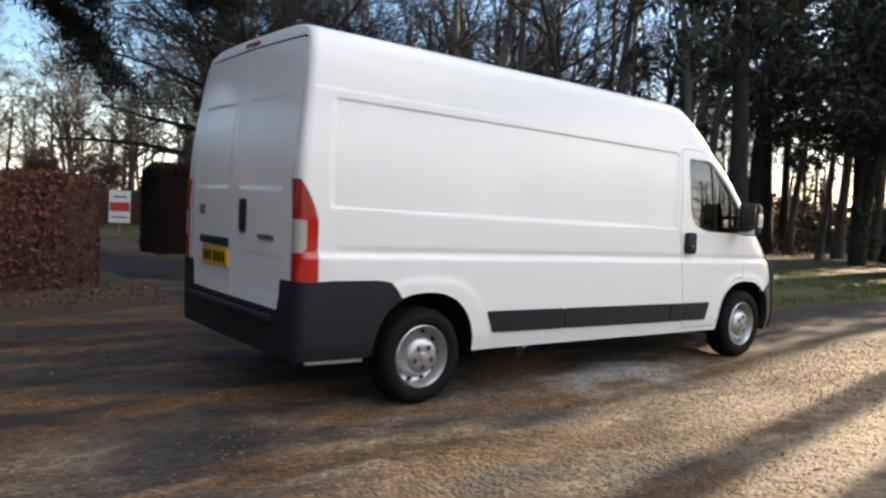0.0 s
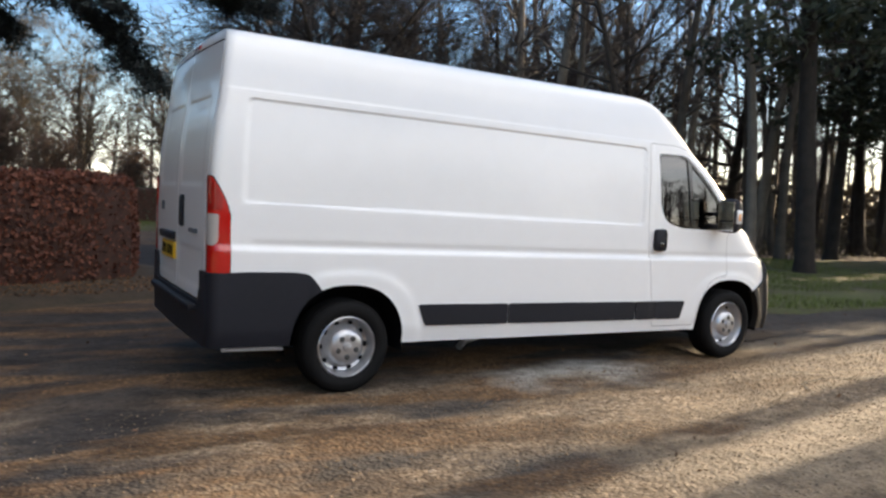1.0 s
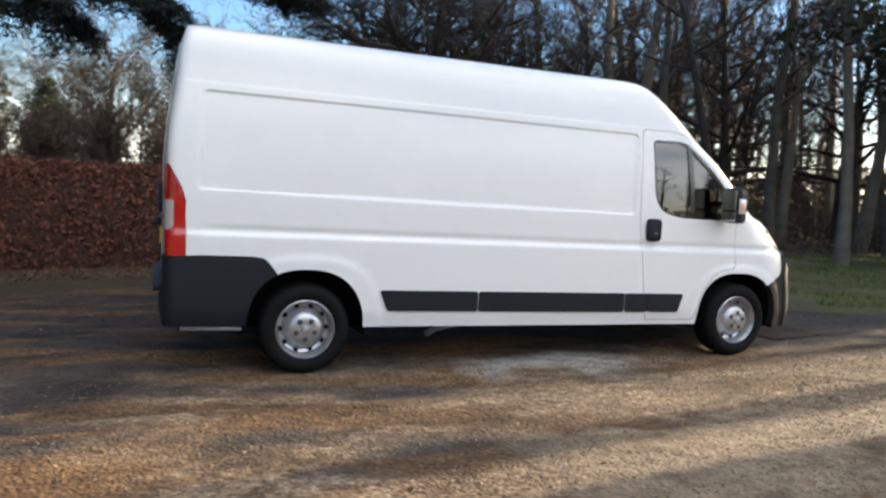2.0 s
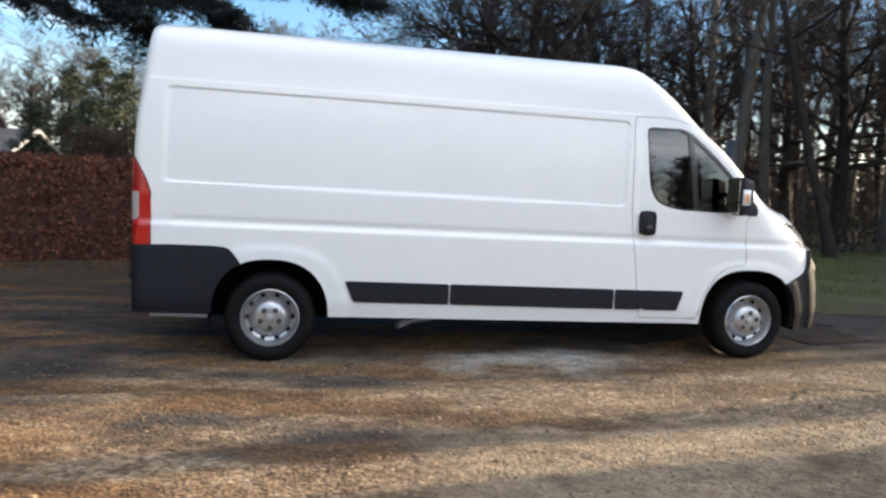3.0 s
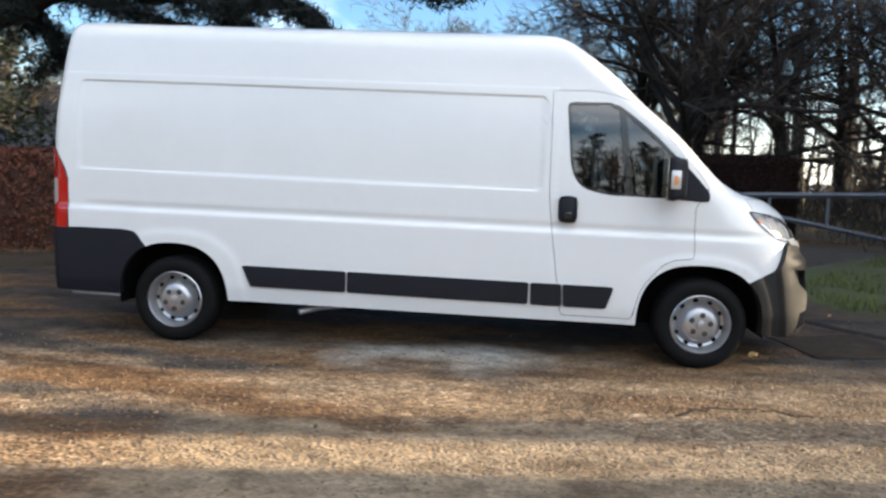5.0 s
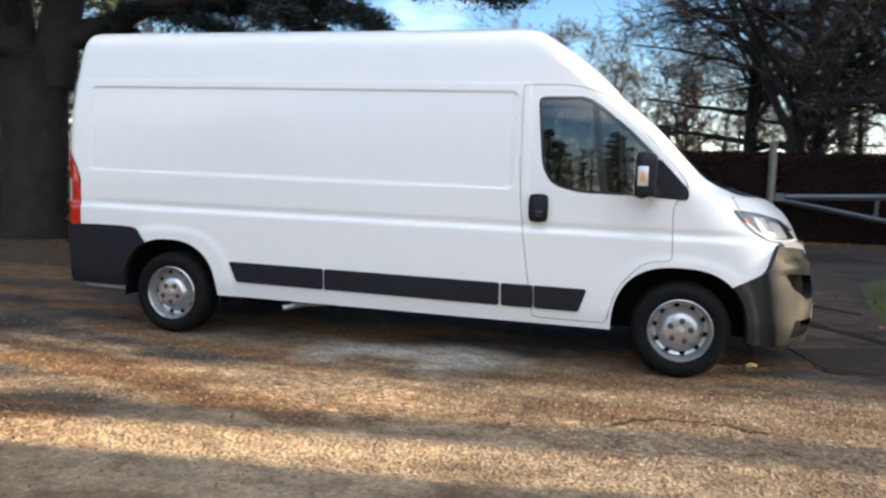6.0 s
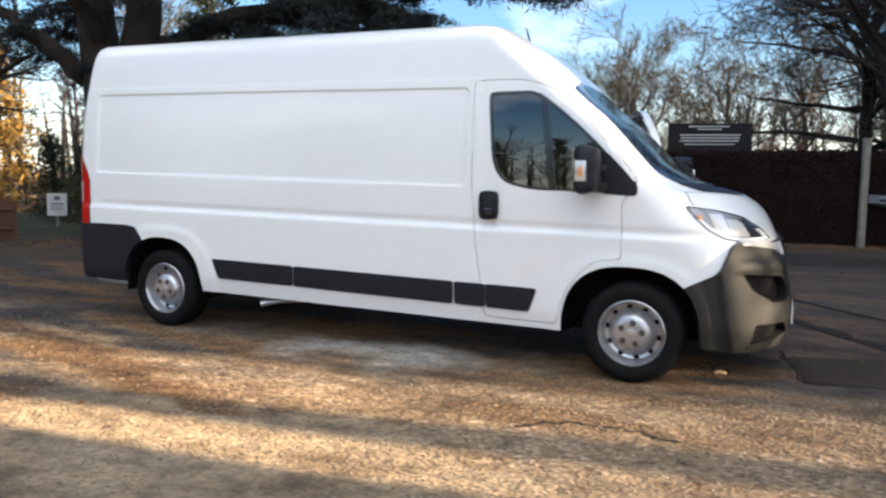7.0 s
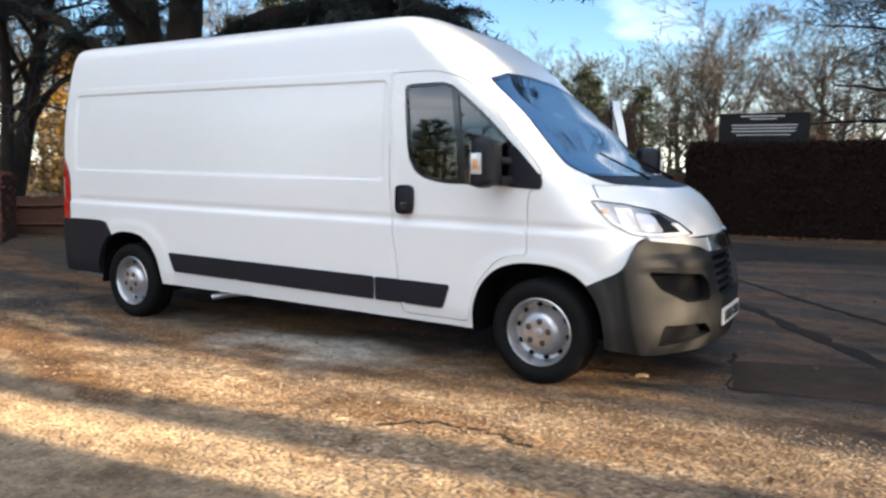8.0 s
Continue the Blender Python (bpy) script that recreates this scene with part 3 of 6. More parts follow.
def build_wheel(van, x, side, spin):
    """A steel road wheel with its tyre, hub face towards side * -y."""
    hub = part("wheel", mesh_of("rim", *lathe([(0.215, 0.02), (0.222, -0.004), (0.214, -0.010), (0.203, 0.004), (0.196, 0.040), (0.186, 0.072), (0.166, 0.078), (0.150, 0.060), (0.134, 0.018), (0.118, -0.006), (0.100, -0.014), (0.060, -0.016), (0.034, -0.016), (0.030, -0.034), (0.0, -0.038)]), STEEL, sharp=40), van, "silver steel road wheel")
    hub.location = (x, -0.985 * side, 0.338)
    hub.rotation_euler = (0, spin, 0 if side > 0 else math.pi)
    tread = [(0.214, 0.0), (0.232, -0.012), (0.262, -0.024), (0.295, -0.022), (0.318, -0.008), (0.332, 0.012), (0.338, 0.035)]
    for k in range(4):
        h = 0.050 + 0.030 * k
        tread += [(0.338, h), (0.330, h + 0.003), (0.330, h + 0.010), (0.338, h + 0.013)]
    tread += [(0.338, 0.170), (0.330, 0.195), (0.300, 0.212), (0.214, 0.205)]
    part("tyre", mesh_of("tyre", *lathe(tread, 64), RUBBER, sharp=40), hub, "black rubber tyre")
    for k in range(10):
        a = 2 * math.pi * (k + 0.5) / 10
        part("vent_hole_disc", HOLE_MESH, hub).matrix_basis = Matrix.Translation((0.171 * math.cos(a), 0.0700, 0.171 * math.sin(a))) @ Matrix.Rotation(-a, 4, "Y")
    for k in range(5):
        a = 2 * math.pi * k / 5
        part("bolt", BOLT_MESH, hub).location = (0.072 * math.cos(a), -0.0165, 0.072 * math.sin(a))
    return hub


material_cache = {"bolt": material("dull_bolt_steel", (0.07, 0.07, 0.07), 0.5, 0.5)}


# Vent holes are flat black discs; the shade inside them is coloured on
HOLE_MESH = mesh_of("vent_hole_disc", *disc(0, 0, 0, 0.0150, 1.30), BLACK)
BOLT_MESH = mesh_of("bolt", *disc(0, 0, 0, 0.021, dome=0.003), material_cache["bolt"])


def build_mirror(van, side, rotate):
    """Tall door mirror: black arm and housing, two rear glasses, pale indicator lens on the outer edge."""
    bm = box_bm(4.70, -1.285, 1.27, 4.84, -1.075, 1.585, 0.045)
    bmesh.ops.bevel(bm, geom=list(bm.edges), offset=0.006, segments=1, affect="EDGES")
    for v in bm.verts:
        if v.co.x > 4.78:
            v.co.y = -1.18 + (v.co.y + 1.18) * 0.82
            v.co.z = 1.43 + (v.co.z - 1.43) * 0.92
    house = part("door_mirror", bm_mesh("door_mirror", bm, PLASTIC, True), van, "tall black plastic door mirror")
    arm = box_bm(4.74, -1.14, 1.29, 4.86, -0.97, 1.345, 0.02)
    box_bm(4.76, -1.14, 1.42, 4.85, -0.975, 1.46, 0.015, arm)
    part("arm", bm_mesh("arm", arm, PLASTIC, True), house)
    upper = box_bm(4.694, -1.268, 1.385, 4.7, -1.095, 1.565, 0.0)
    part("mirror_glass", bm_mesh("mirror_glass", upper, CHROME), house, "tall mirror glass")
    lower = box_bm(4.694, -1.268, 1.285, 4.7, -1.095, 1.372, 0.0)
    part("wide_angle_glass", bm_mesh("wide_angle_glass", lower, CHROME), house, "small wide-angle mirror glass")
    lens = box_bm(4.715, -1.296, 1.355, 4.785, -1.278, 1.485, 0.008)
    part("indicator_lens", bm_mesh("indicator_lens", lens, CLEAR_LENS, True), house, "clear indicator lens")
    bulb = box_bm(4.735, -1.299, 1.385, 4.765, -1.29, 1.45, 0.004)
    part("amber_bulb", bm_mesh("amber_bulb", bulb, AMBER, True), house, "amber bulb behind the lens")
    house.matrix_basis = (rotate @ Matrix.Scale(-1, 4, (0, 1, 0)) if side < 0 else Matrix()) @ Matrix.Translation((0, 0, -RAKE * 1.78))
    return house


def build_seat(van, y):
    """One cab seat: cushion, tapered back and headrest."""
    cushion = box_bm(4.12, y - 0.24, 0.78, 4.62, y + 0.24, 0.93, 0.05)
    seat = part("cab_seat", bm_mesh("cab_seat", cushion, SEAT_CLOTH, True), van, "dark grey cloth cab seat")
    back = box_bm(4.02, y - 0.23, 0.90, 4.15, y + 0.23, 1.52, 0.05)
    for v in back.verts:
        v.co.x -= 0.22 * (v.co.z - 0.9)
        v.co.y = y + (v.co.y - y) * (1 - 0.22 * max(0, v.co.z - 1.2))
    part("backrest", bm_mesh("backrest", back, SEAT_CLOTH, True), seat)
    rest = box_bm(3.885, y - 0.12, 1.555, 3.97, y + 0.12, 1.735, 0.035)
    part("headrest", bm_mesh("headrest", rest, SEAT_CLOTH, True), seat)
    return seat


def build_van():
    van = tagged(new("panel_van"), "white long-wheelbase high-roof panel van parked on the drive", "van")

    def add(name, vf, mat, label="", parent=None, sharp=35):
        return part(name, mesh_of(name, raked(vf[0]), vf[1], mat, sharp=sharp), parent or van, label)

    def solid(name, bm, mat, label="", parent=None, smooth=True):
        for v in bm.verts:
            v.co.z -= RAKE * (v.co.x - 3.0)
        return part(name, bm_mesh(name, bm, mat, smooth), parent or van, label)

    whole = S_REAR + S_SIDE[1:] + S_FRONT[1:]
    right = sheet(body, whole, ZS, keep_right)
    add("body", mirrored(*right), PAINT, "white pressed-steel body shell")
    near = [s for s in S_SIDE if s > 0.72] + S_FRONT[1:45]
    low = [z for z in ZS if z < 2.1]
    door = add("cab_door", sheet(body, near, low, lambda p: min(in_door(p[0], p[2]) - GAP, -max(in_glass(p[0], p[2]), in_sail(p[0], p[2]))), 0.001, 0.03), PAINT, "white cab door")
    glass_rows = [z for z in ZS if 1.2 < z < 2.05]
    add("door_window", sheet(body, near, glass_rows, lambda p: in_glass(p[0], p[2]) + 0.005, -0.014), GLASS, "tinted side window glass", door)
    add("window_seal", sheet(body, near, glass_rows, lambda p: min(in_glass(p[0], p[2]) + 0.004, 0.020 - in_glass(p[0], p[2])), -0.002, 0.012), GLOSS_BLACK, "black rubber window seal", door)
    pillar = poly_dist([(4.375, 1.96), (4.425, 1.93), (4.515, 1.27), (4.465, 1.27)])
    add("quarter_pillar", sheet(body, spread(0.74, 1, 1 / 300) + spread(1, 1.6, 1 / 90)[1:], glass_rows, lambda p: min(pillar(p[0], p[2]), in_glass(p[0], p[2])), -0.004, 0.02), GLOSS_BLACK, "black quarter-light pillar", door)
    add("mirror_sail", sheet(body, near, glass_rows, lambda p: in_sail(p[0], p[2]), 0.006, 0.03), PLASTIC, "black triangular mirror base", door)
    grip = box_bm(3.972, -1.035, 1.068, 4.108, -0.99, 1.268, 0.045)
    solid("door_handle", grip, PLASTIC, "black recessed door handle", door)
    lock = box_bm(4.02, -1.04, 1.10, 4.07, -1.03, 1.15, 0.004)
    solid("lock_cover", lock, GLOSS_BLACK, "", door)
    swing = Matrix.Translation((4.96, 0.98, 0)) @ Matrix.Rotation(radians(-66), 4, "Z") @ Matrix.Translation((-4.96, -0.98, 0))
    over = lambda vf: ([swing @ Vector((v.x, -v.y, v.z)) for v in vf[0]], [tuple(reversed(f)) for f in vf[1]])
    far = add("cab_door", over(sheet(body, near, low, lambda p: min(in_door(p[0], p[2]) - GAP, -in_glass(p[0], p[2])), 0.001, 0.06)), PAINT, "white cab door standing open")
    add("door_window", over(sheet(body, near, glass_rows, lambda p: in_glass(p[0], p[2]) + 0.005, -0.014)), GLASS, "tinted side window glass", far)
    add("window_seal", over(sheet(body, near, glass_rows, lambda p: min(in_glass(p[0], p[2]) + 0.03, 0.020 - in_glass(p[0], p[2])), -0.05, 0.012)), GLOSS_BLACK, "black rubber window seal", far)
    add("door_lining", over(sheet(body, near, [z for z in low if z < 1.36], lambda p: min(in_door(p[0], p[2]) - 0.02, -in_glass(p[0], p[2])), -0.05, 0.01)), CAB_TRIM, "dark door lining", far)
    screen_s = [1] + S_FRONT[1:]
    add("windscreen", mirrored(*sheet(body, screen_s, [z for z in ZS if 1.3 < z < 2.2], on_screen, -0.006)), SCREEN, "raked curved windscreen")
    add("screen_surround", mirrored(*sheet(body, screen_s, [z for z in ZS if 1.3 < z < 2.2], lambda p: min(on_screen(p), 0.028 - on_screen(p)), -0.003, 0.006)), GLOSS_BLACK, "black windscreen border")
    cowl = poly_dist([(-0.80, 1.358), (0.80, 1.358), (0.74, 1.308), (0.62, 1.302), (0.30, 1.287), (-0.30, 1.287), (-0.62, 1.302), (-0.74, 1.308)])
    add("cowl", mirrored(*sheet(body, spread(1.2, 2, 1 / 60), spread(1.275, 1.37, 0.005), lambda p: cowl(p[1], p[2]), 0.005, 0.02)), PLASTIC, "black plastic scuttle panel")
    for y, way in ((-0.15, 0.50), (0.45, 0.50)):
        pts = [body(2 - 0.001, 1.34, 0.03) + Vector((0, y, 0)), Vector((5.42, y - way * 0.4, 1.40)), Vector((5.30, y - way, 1.50))]
        add("wiper", rod(pts, [0.010, 0.008, 0.006], 5), BLACK, "black wiper arm")
    add("bonnet", mirrored(*sheet(body, spread(1.05, 2, 1 / 80), spread(0.96, 1.34, 0.0095), lambda p: in_bonnet(p[1], p[2]) - 0.0005, 0.002, 0.02)), PAINT, "white short sloping bonnet")
    # front bumper, grille and lamps
    nose_s = [s for s in S_SIDE if s > 0.96] + spread(1, 2, 1 / 90)[1:]
    nose_z = spread(0.23, 1.0, 0.0125)
    bump = add("front_bumper", mirrored(*sheet(cheek, nose_s, nose_z, bumper_area, 0.016, 0.06)), BUMPER, "weathered grey plastic front bumper")
    backing = lambda p: max(in_upper(p[1], p[2]), in_fog(p[1], p[2]), in_grille(p[1], p[2])) + 0.02
    add("intake_backing", mirrored(*sheet(body, nose_s, nose_z, backing, -0.04)), BLACK, "black recess behind the intakes", bump)
    for k in range(5):
        z = 0.64 + 0.052 * k
        bars = sheet(body, spread(1.55, 2, 1 / 60), [z, z + 0.010, z + 0.018], lambda p: in_grille(p[1], p[2]) + 0.01, -0.012, 0.02)
        add("grille_bar", mirrored(*bars), PLASTIC, "", bump)
    add("chrome_strip", mirrored(*sheet(body, spread(1.2, 2, 1 / 120), spread(0.88, 1.03, 0.008), lambda p: in_chrome(p[1], p[2]), 0.024, 0.02)), SILVER, "silver strip over the grille", bump)
    for name, edge in (("fog_lip", [(-0.90, 0.355), (-0.87, 0.348), (-0.42, 0.386), (-0.41, 0.36), (-0.88, 0.322)]),):
        lip = poly_dist(edge)
        one = sheet(cheek, nose_s, spread(0.31, 0.71, 0.008), lambda p: lip(p[1], p[2]), 0.022, 0.008)
        add(name, one, BUMPER, "", bump)
        add(name, ([Vector((q.x, -q.y, q.z)) for q in one[0]], one[1]), BUMPER, "", bump)
    for side in (1, -1):
        fog = lathe([(0.0, -0.008), (0.03, -0.004), (0.042, 0.0), (0.048, 0.012), (0.048, 0.05)], 20)
        turned = [Vector((5.71, -0.755 * side, 0.405)) + Matrix.Rotation(radians(62 * side), 3, "Z") @ v for v in fog[0]]
        add("fog_lamp", (turned, fog[1]), CLEAR_LENS, "round fog lamp", bump)
        flip = (lambda vf: vf) if side > 0 else (lambda vf: ([Vector((v.x, -v.y, v.z)) for v in vf[0]], vf[1]))
        lamp_s, lamp_z = spread(1.0, 1.85, 1 / 170), spread(0.96, 1.24, 0.007)
        flat = lambda p: in_head(p[0], p[2])
        lamp = add("headlamp", flip(sheet(body, lamp_s, lamp_z, flat, 0.004, 0.02)), material_cache.setdefault("lamp_grey", material("lamp_reflector", (0.34, 0.345, 0.35), 0.2, 0.6, coat=1.0)), "swept-back headlamp under clear plastic")
        dark = poly_dist([(5.66, 1.14), (5.70, 1.13), (5.79, 1.06), (5.845, 1.005), (5.76, 1.005), (5.70, 1.05)])
        add("black_bezel", flip(sheet(body, lamp_s, lamp_z, lambda p: min(dark(p[0], p[2]), flat(p) - 0.006), 0.007, 0.003)), GLOSS_BLACK, "", lamp)
        bright = poly_dist([(5.485, 1.172), (5.565, 1.165), (5.645, 1.028), (5.555, 1.04)])
        beam = poly_dist(round_poly([(5.59, 1.14), (5.675, 1.125), (5.745, 1.025), (5.65, 1.025)], 0.02))
        shine = lambda p: min(max(bright(p[0], p[2]), beam(p[0], p[2])), flat(p) - 0.006)
        add("reflector", flip(sheet(body, lamp_s, lamp_z, shine, 0.008, 0.003)), material_cache.setdefault("lamp_bright", material("bright_reflector", (0.72, 0.72, 0.72), 0.15, 0.5, coat=1.0)), "", lamp)
        strip = lambda p: min(flat(p) - 0.004, 0.022 - flat(p), 0.045 + 1.03 - p[2] + 0.32 * max(0, 5.62 - p[0]))
        add("running_light", flip(sheet(body, lamp_s, lamp_z, strip, 0.010, 0.003)), material_cache.setdefault("strip", material("white_light_strip", (0.7, 0.7, 0.7), 0.25, coat=0.6)), "white running-light strip", lamp)
        amber = poly_dist([(5.42, 1.165), (5.445, 1.16), (5.47, 1.11), (5.45, 1.115)])
        add("indicator", flip(sheet(body, lamp_s, lamp_z, lambda p: min(amber(p[0], p[2]), flat(p) - 0.008), 0.009, 0.003)), AMBER, "amber indicator", lamp)
        edge = lambda p: min(flat(p), 0.007 - flat(p))
        add("seal", flip(sheet(body, lamp_s, lamp_z, edge, 0.006, 0.004)), GLOSS_BLACK, "", lamp)
    add("front_badge", mirrored(*sheet(body, spread(1.86, 2, 1 / 100), spread(0.89, 0.99, 0.012), None, 0.034, 0.02)), CHROME, "chrome nose emblem")
    plate = solid("front_plate", box_bm(6.012, -0.26, 0.405, 6.024, 0.26, 0.515, 0.003), WHITE_PLATE, "white front number plate with dark bars", bump)
    for k in range(7):
        y = -0.21 + 0.062 * k + (0.02 if k > 3 else 0)
        solid("bar", box_bm(6.0245, y, 0.425, 6.0265, y + 0.042, 0.495), BLACK, "", plate, False)
    # side strips, rear bumper, lamps and doors
    strip_s, strip_z = spread(0.25, 0.92, 1 / 250), spread(0.43, 0.63, 0.0125)
    cut = poly_dist(round_poly([(1.57, 0.615), (4.405, 0.608), (4.35, 0.442), (1.635, 0.455)], 0.015))
    for a, b in ((1.5, 2.385), (2.397, 3.775), (3.787, 4.02), (4.027, 4.5)):
        tip = a > 3.78
        add("rubbing_strip", sheet(body, strip_s, strip_z, lambda p: min(cut(p[0], p[2]), p[0] - a - (0 if not tip else 0.035 * (0.61 - p[2])), b + (0.035 * (0.61 - p[2]) if tip else 0) - p[0]), 0.014, 0.014), PLASTIC, "dark grey plastic rubbing strip", door if a > 4.0 else None)
    rear_s = S_REAR + spread(0, 0.19, 1 / 230)[1:]
    rear = add("rear_bumper", mirrored(*sheet(body, rear_s, spread(0.345, 0.85, 0.0125), rear_bumper_area, 0.020, 0.05)), PLASTIC, "dark grey plastic rear bumper with corner pieces")
    tread = box_bm(-0.045, -0.74, 0.555, 0.10, 0.74, 0.60, 0.012)
    solid("step_tread", tread, PLASTIC, "ribbed bumper step", rear)
    solid("rear_valance", box_bm(0.03, -0.93, 0.36, 0.45, 0.93, 0.40, 0.01), BLACK, "", rear)
    for side in (1, -1):
        flip = (lambda vf: vf) if side > 0 else (lambda vf: ([Vector((v.x, -v.y, v.z)) for v in vf[0]], vf[1]))
        rs, rz = spread(-0.45, 0, 1 / 90) + spread(0, 0.04, 1 / 400)[1:], spread(0.82, 1.48, 0.012)
        lamp = add("tail_lamp", flip(sheet(body, rs, rz, tail_area, 0.010, 0.02)), RED_LENS, "tall red tail lamp")
        clear = lambda p: min(tail_area(p) - 0.012, 1.225 - p[2], p[2] - 1.02 - 0.9 * max(0, p[0] - 0.05), 0.078 - p[0])
        add("clear_window", flip(sheet(body, rs, rz, clear, 0.013, 0.003)), material_cache.setdefault("smoked", material("smoked_clear_lens", (0.42, 0.40, 0.38), 0.12, coat=1.0)), "clear reversing lens", lamp)
        deep = lambda p: min(tail_area(p) - 0.012, p[2] - 1.25, 0.10 - p[0])
        add("brake_lens", flip(sheet(body, rs, rz, deep, 0.013, 0.003)), DEEP_RED, "deep red brake lens", lamp)
        rim_line = lambda p: min(tail_area(p) + 0.008, 0.004 - tail_area(p))
        add("gasket", flip(sheet(body, rs, rz, rim_line, 0.006, 0.006)), GLOSS_BLACK, "", lamp)
        back = add("rear_door", flip(sheet(body, spread(-1, -0.2, 1 / 60), ZS, lambda p: min(in_back_door(-p[1], p[2]) - GAP if p[0] < 0.3 else -1, 0.93 + p[1]), 0.001, 0.03)), PAINT, "white rear cargo door")
        round_door = lambda p: min(in_back_door(-p[1], p[2]) + 0.018, 0.010 - in_back_door(-p[1], p[2])) if p[0] < 0.3 else -1
        add("door_seal", flip(sheet(body, spread(-1, 0, 1 / 110), ZS, round_door, -0.014)), BLACK, "black rubber seal round the rear door", back)
        hinge = box_bm(0.02, -0.915 * side, 0.74, 0.07, -0.845 * side, 0.825, 0.012)
        solid("hinge", hinge, PLASTIC if side > 0 else PAINT, "", back)
        if side > 0:
            solid("rear_handle", box_bm(-0.012, -0.235, 1.10, 0.03, -0.145, 1.335, 0.03), PLASTIC, "black rear door handle", back)
            for k in range(5):
                solid("emblem_bar", box_bm(0.005, -0.66 + 0.045 * k, 1.075, 0.022, -0.63 + 0.045 * k, 1.105), GREY_METAL, "", back, False)
        else:
            solid("lamp_trim", box_bm(-0.02, 0.06, 0.985, 0.03, 0.56, 1.045, 0.015), PLASTIC, "black plate-lamp trim", back)
            plate = solid("rear_plate", box_bm(0.004, 0.06, 0.835, 0.022, 0.56, 0.965, 0.004), YELLOW_PLATE, "yellow rear number plate with dark bars", back)
            for k in range(7):
                y = 0.10 + 0.060 * k + (0.02 if k > 3 else 0)
                solid("bar", box_bm(0.001, y, 0.862, 0.0035, y + 0.038, 0.938), BLACK, "", plate, False)
            solid("chevron_emblem", box_bm(0.006, 0.56, 1.20, 0.022, 0.64, 1.275, 0.01), GREY_METAL, "small grey emblem", back)
    solid("high_brake_lamp", box_bm(0.118, -0.12, 2.405, 0.17, 0.12, 2.443, 0.015), DEEP_RED, "red high-level brake lamp")
    # underside, arches and cab
    solid("underbody", box_bm(1.53, -0.86, 0.30, 4.50, 0.86, 0.50, 0.02), BLACK, "black underbody")
    for ax, az, r in ((1.015, 0.30, 0.455), (5.03, 0.33, 0.475)):
        for side in (1, -1):
            verts, faces, count = [], [], 28
            for y in (-0.975, -0.60):
                for k in range(count + 1):
                    t = math.pi * (1.06 * k / count - 0.03)
                    q = r / (abs(math.cos(t)) ** 2.45 + abs(math.sin(t) * 0.95) ** 2.45) ** (1 / 2.45)
                    verts.append(Vector((ax + q * math.cos(t), y * side, az + q * math.sin(t))))
            for k in range(count):
                faces.append((k, k + 1, count + 2 + k, count + 1 + k))
            faces.append(tuple(range(count + 1, 2 * count + 2)))
            add("arch_liner", (verts, faces), BLACK, "black wheel-arch liner")
    solid("axle_cover", box_bm(0.30, -0.58, 0.32, 5.60, 0.58, 0.52, 0.02), BLACK, "black chassis underside")
    pipe = rod([Vector((2.35, -0.70, 0.30)), Vector((2.12, -0.82, 0.285)), Vector((2.00, -0.93, 0.262))], [0.026, 0.026, 0.027], 10)
    add("exhaust_tip", pipe, STEEL, "short steel exhaust tip")
    add("tow_bar", rod([Vector((0.14, -0.93, 0.318)), Vector((0.56, -0.93, 0.312))], [0.015, 0.015], 8), SILVER, "pale bar under the bumper")
    add("aerial", rod([Vector((3.99, 0.0, 2.44)), Vector((3.95, 0.0, 2.57))], [0.012, 0.006], 6), BLACK, "short roof aerial")
    solid("bulkhead", box_bm(3.78, -0.94, 0.40, 3.80, 0.94, 1.55, 0.0), CAB_TRIM, "grey cab bulkhead")
    solid("cab_floor", box_bm(3.8, -0.93, 0.44, 4.5, 0.93, 0.50, 0.0), CAB_TRIM, "")
    dash = box_bm(4.86, -0.90, 0.88, 5.42, 0.90, 1.26, 0.08)
    for v in dash.verts:
        if v.co.x > 5.1:
            v.co.z = min(v.co.z, 1.27)
            v.co.y *= 0.88
    solid("dashboard", dash, CAB_TRIM, "dark dashboard")
    wheel = lathe([(0.185, 0.0), (0.193, -0.012), (0.205, -0.012), (0.212, 0.0), (0.205, 0.012), (0.193, 0.012), (0.185, 0.0)], 28)
    tilt = Matrix.Rotation(radians(-38), 3, "Y") @ Matrix.Rotation(radians(90), 3, "Z")
    add("steering_wheel", ([Vector((4.70, -0.38, 1.22)) + tilt @ v for v in wheel[0]], wheel[1]), CAB_TRIM, "black steering wheel")
    for y in (-0.42, 0.12, 0.56):
        seat = build_seat(van, y)
        seat.location.z = -RAKE * 1.1
    for side in (1, -1):
        build_mirror(van, side, swing)
    for x, spin in ((1.015, 0.3), (5.05, 1.1)):
        for side in (1, -1):
            build_wheel(van, x, side, spin)
    return van


panel_van = build_van()


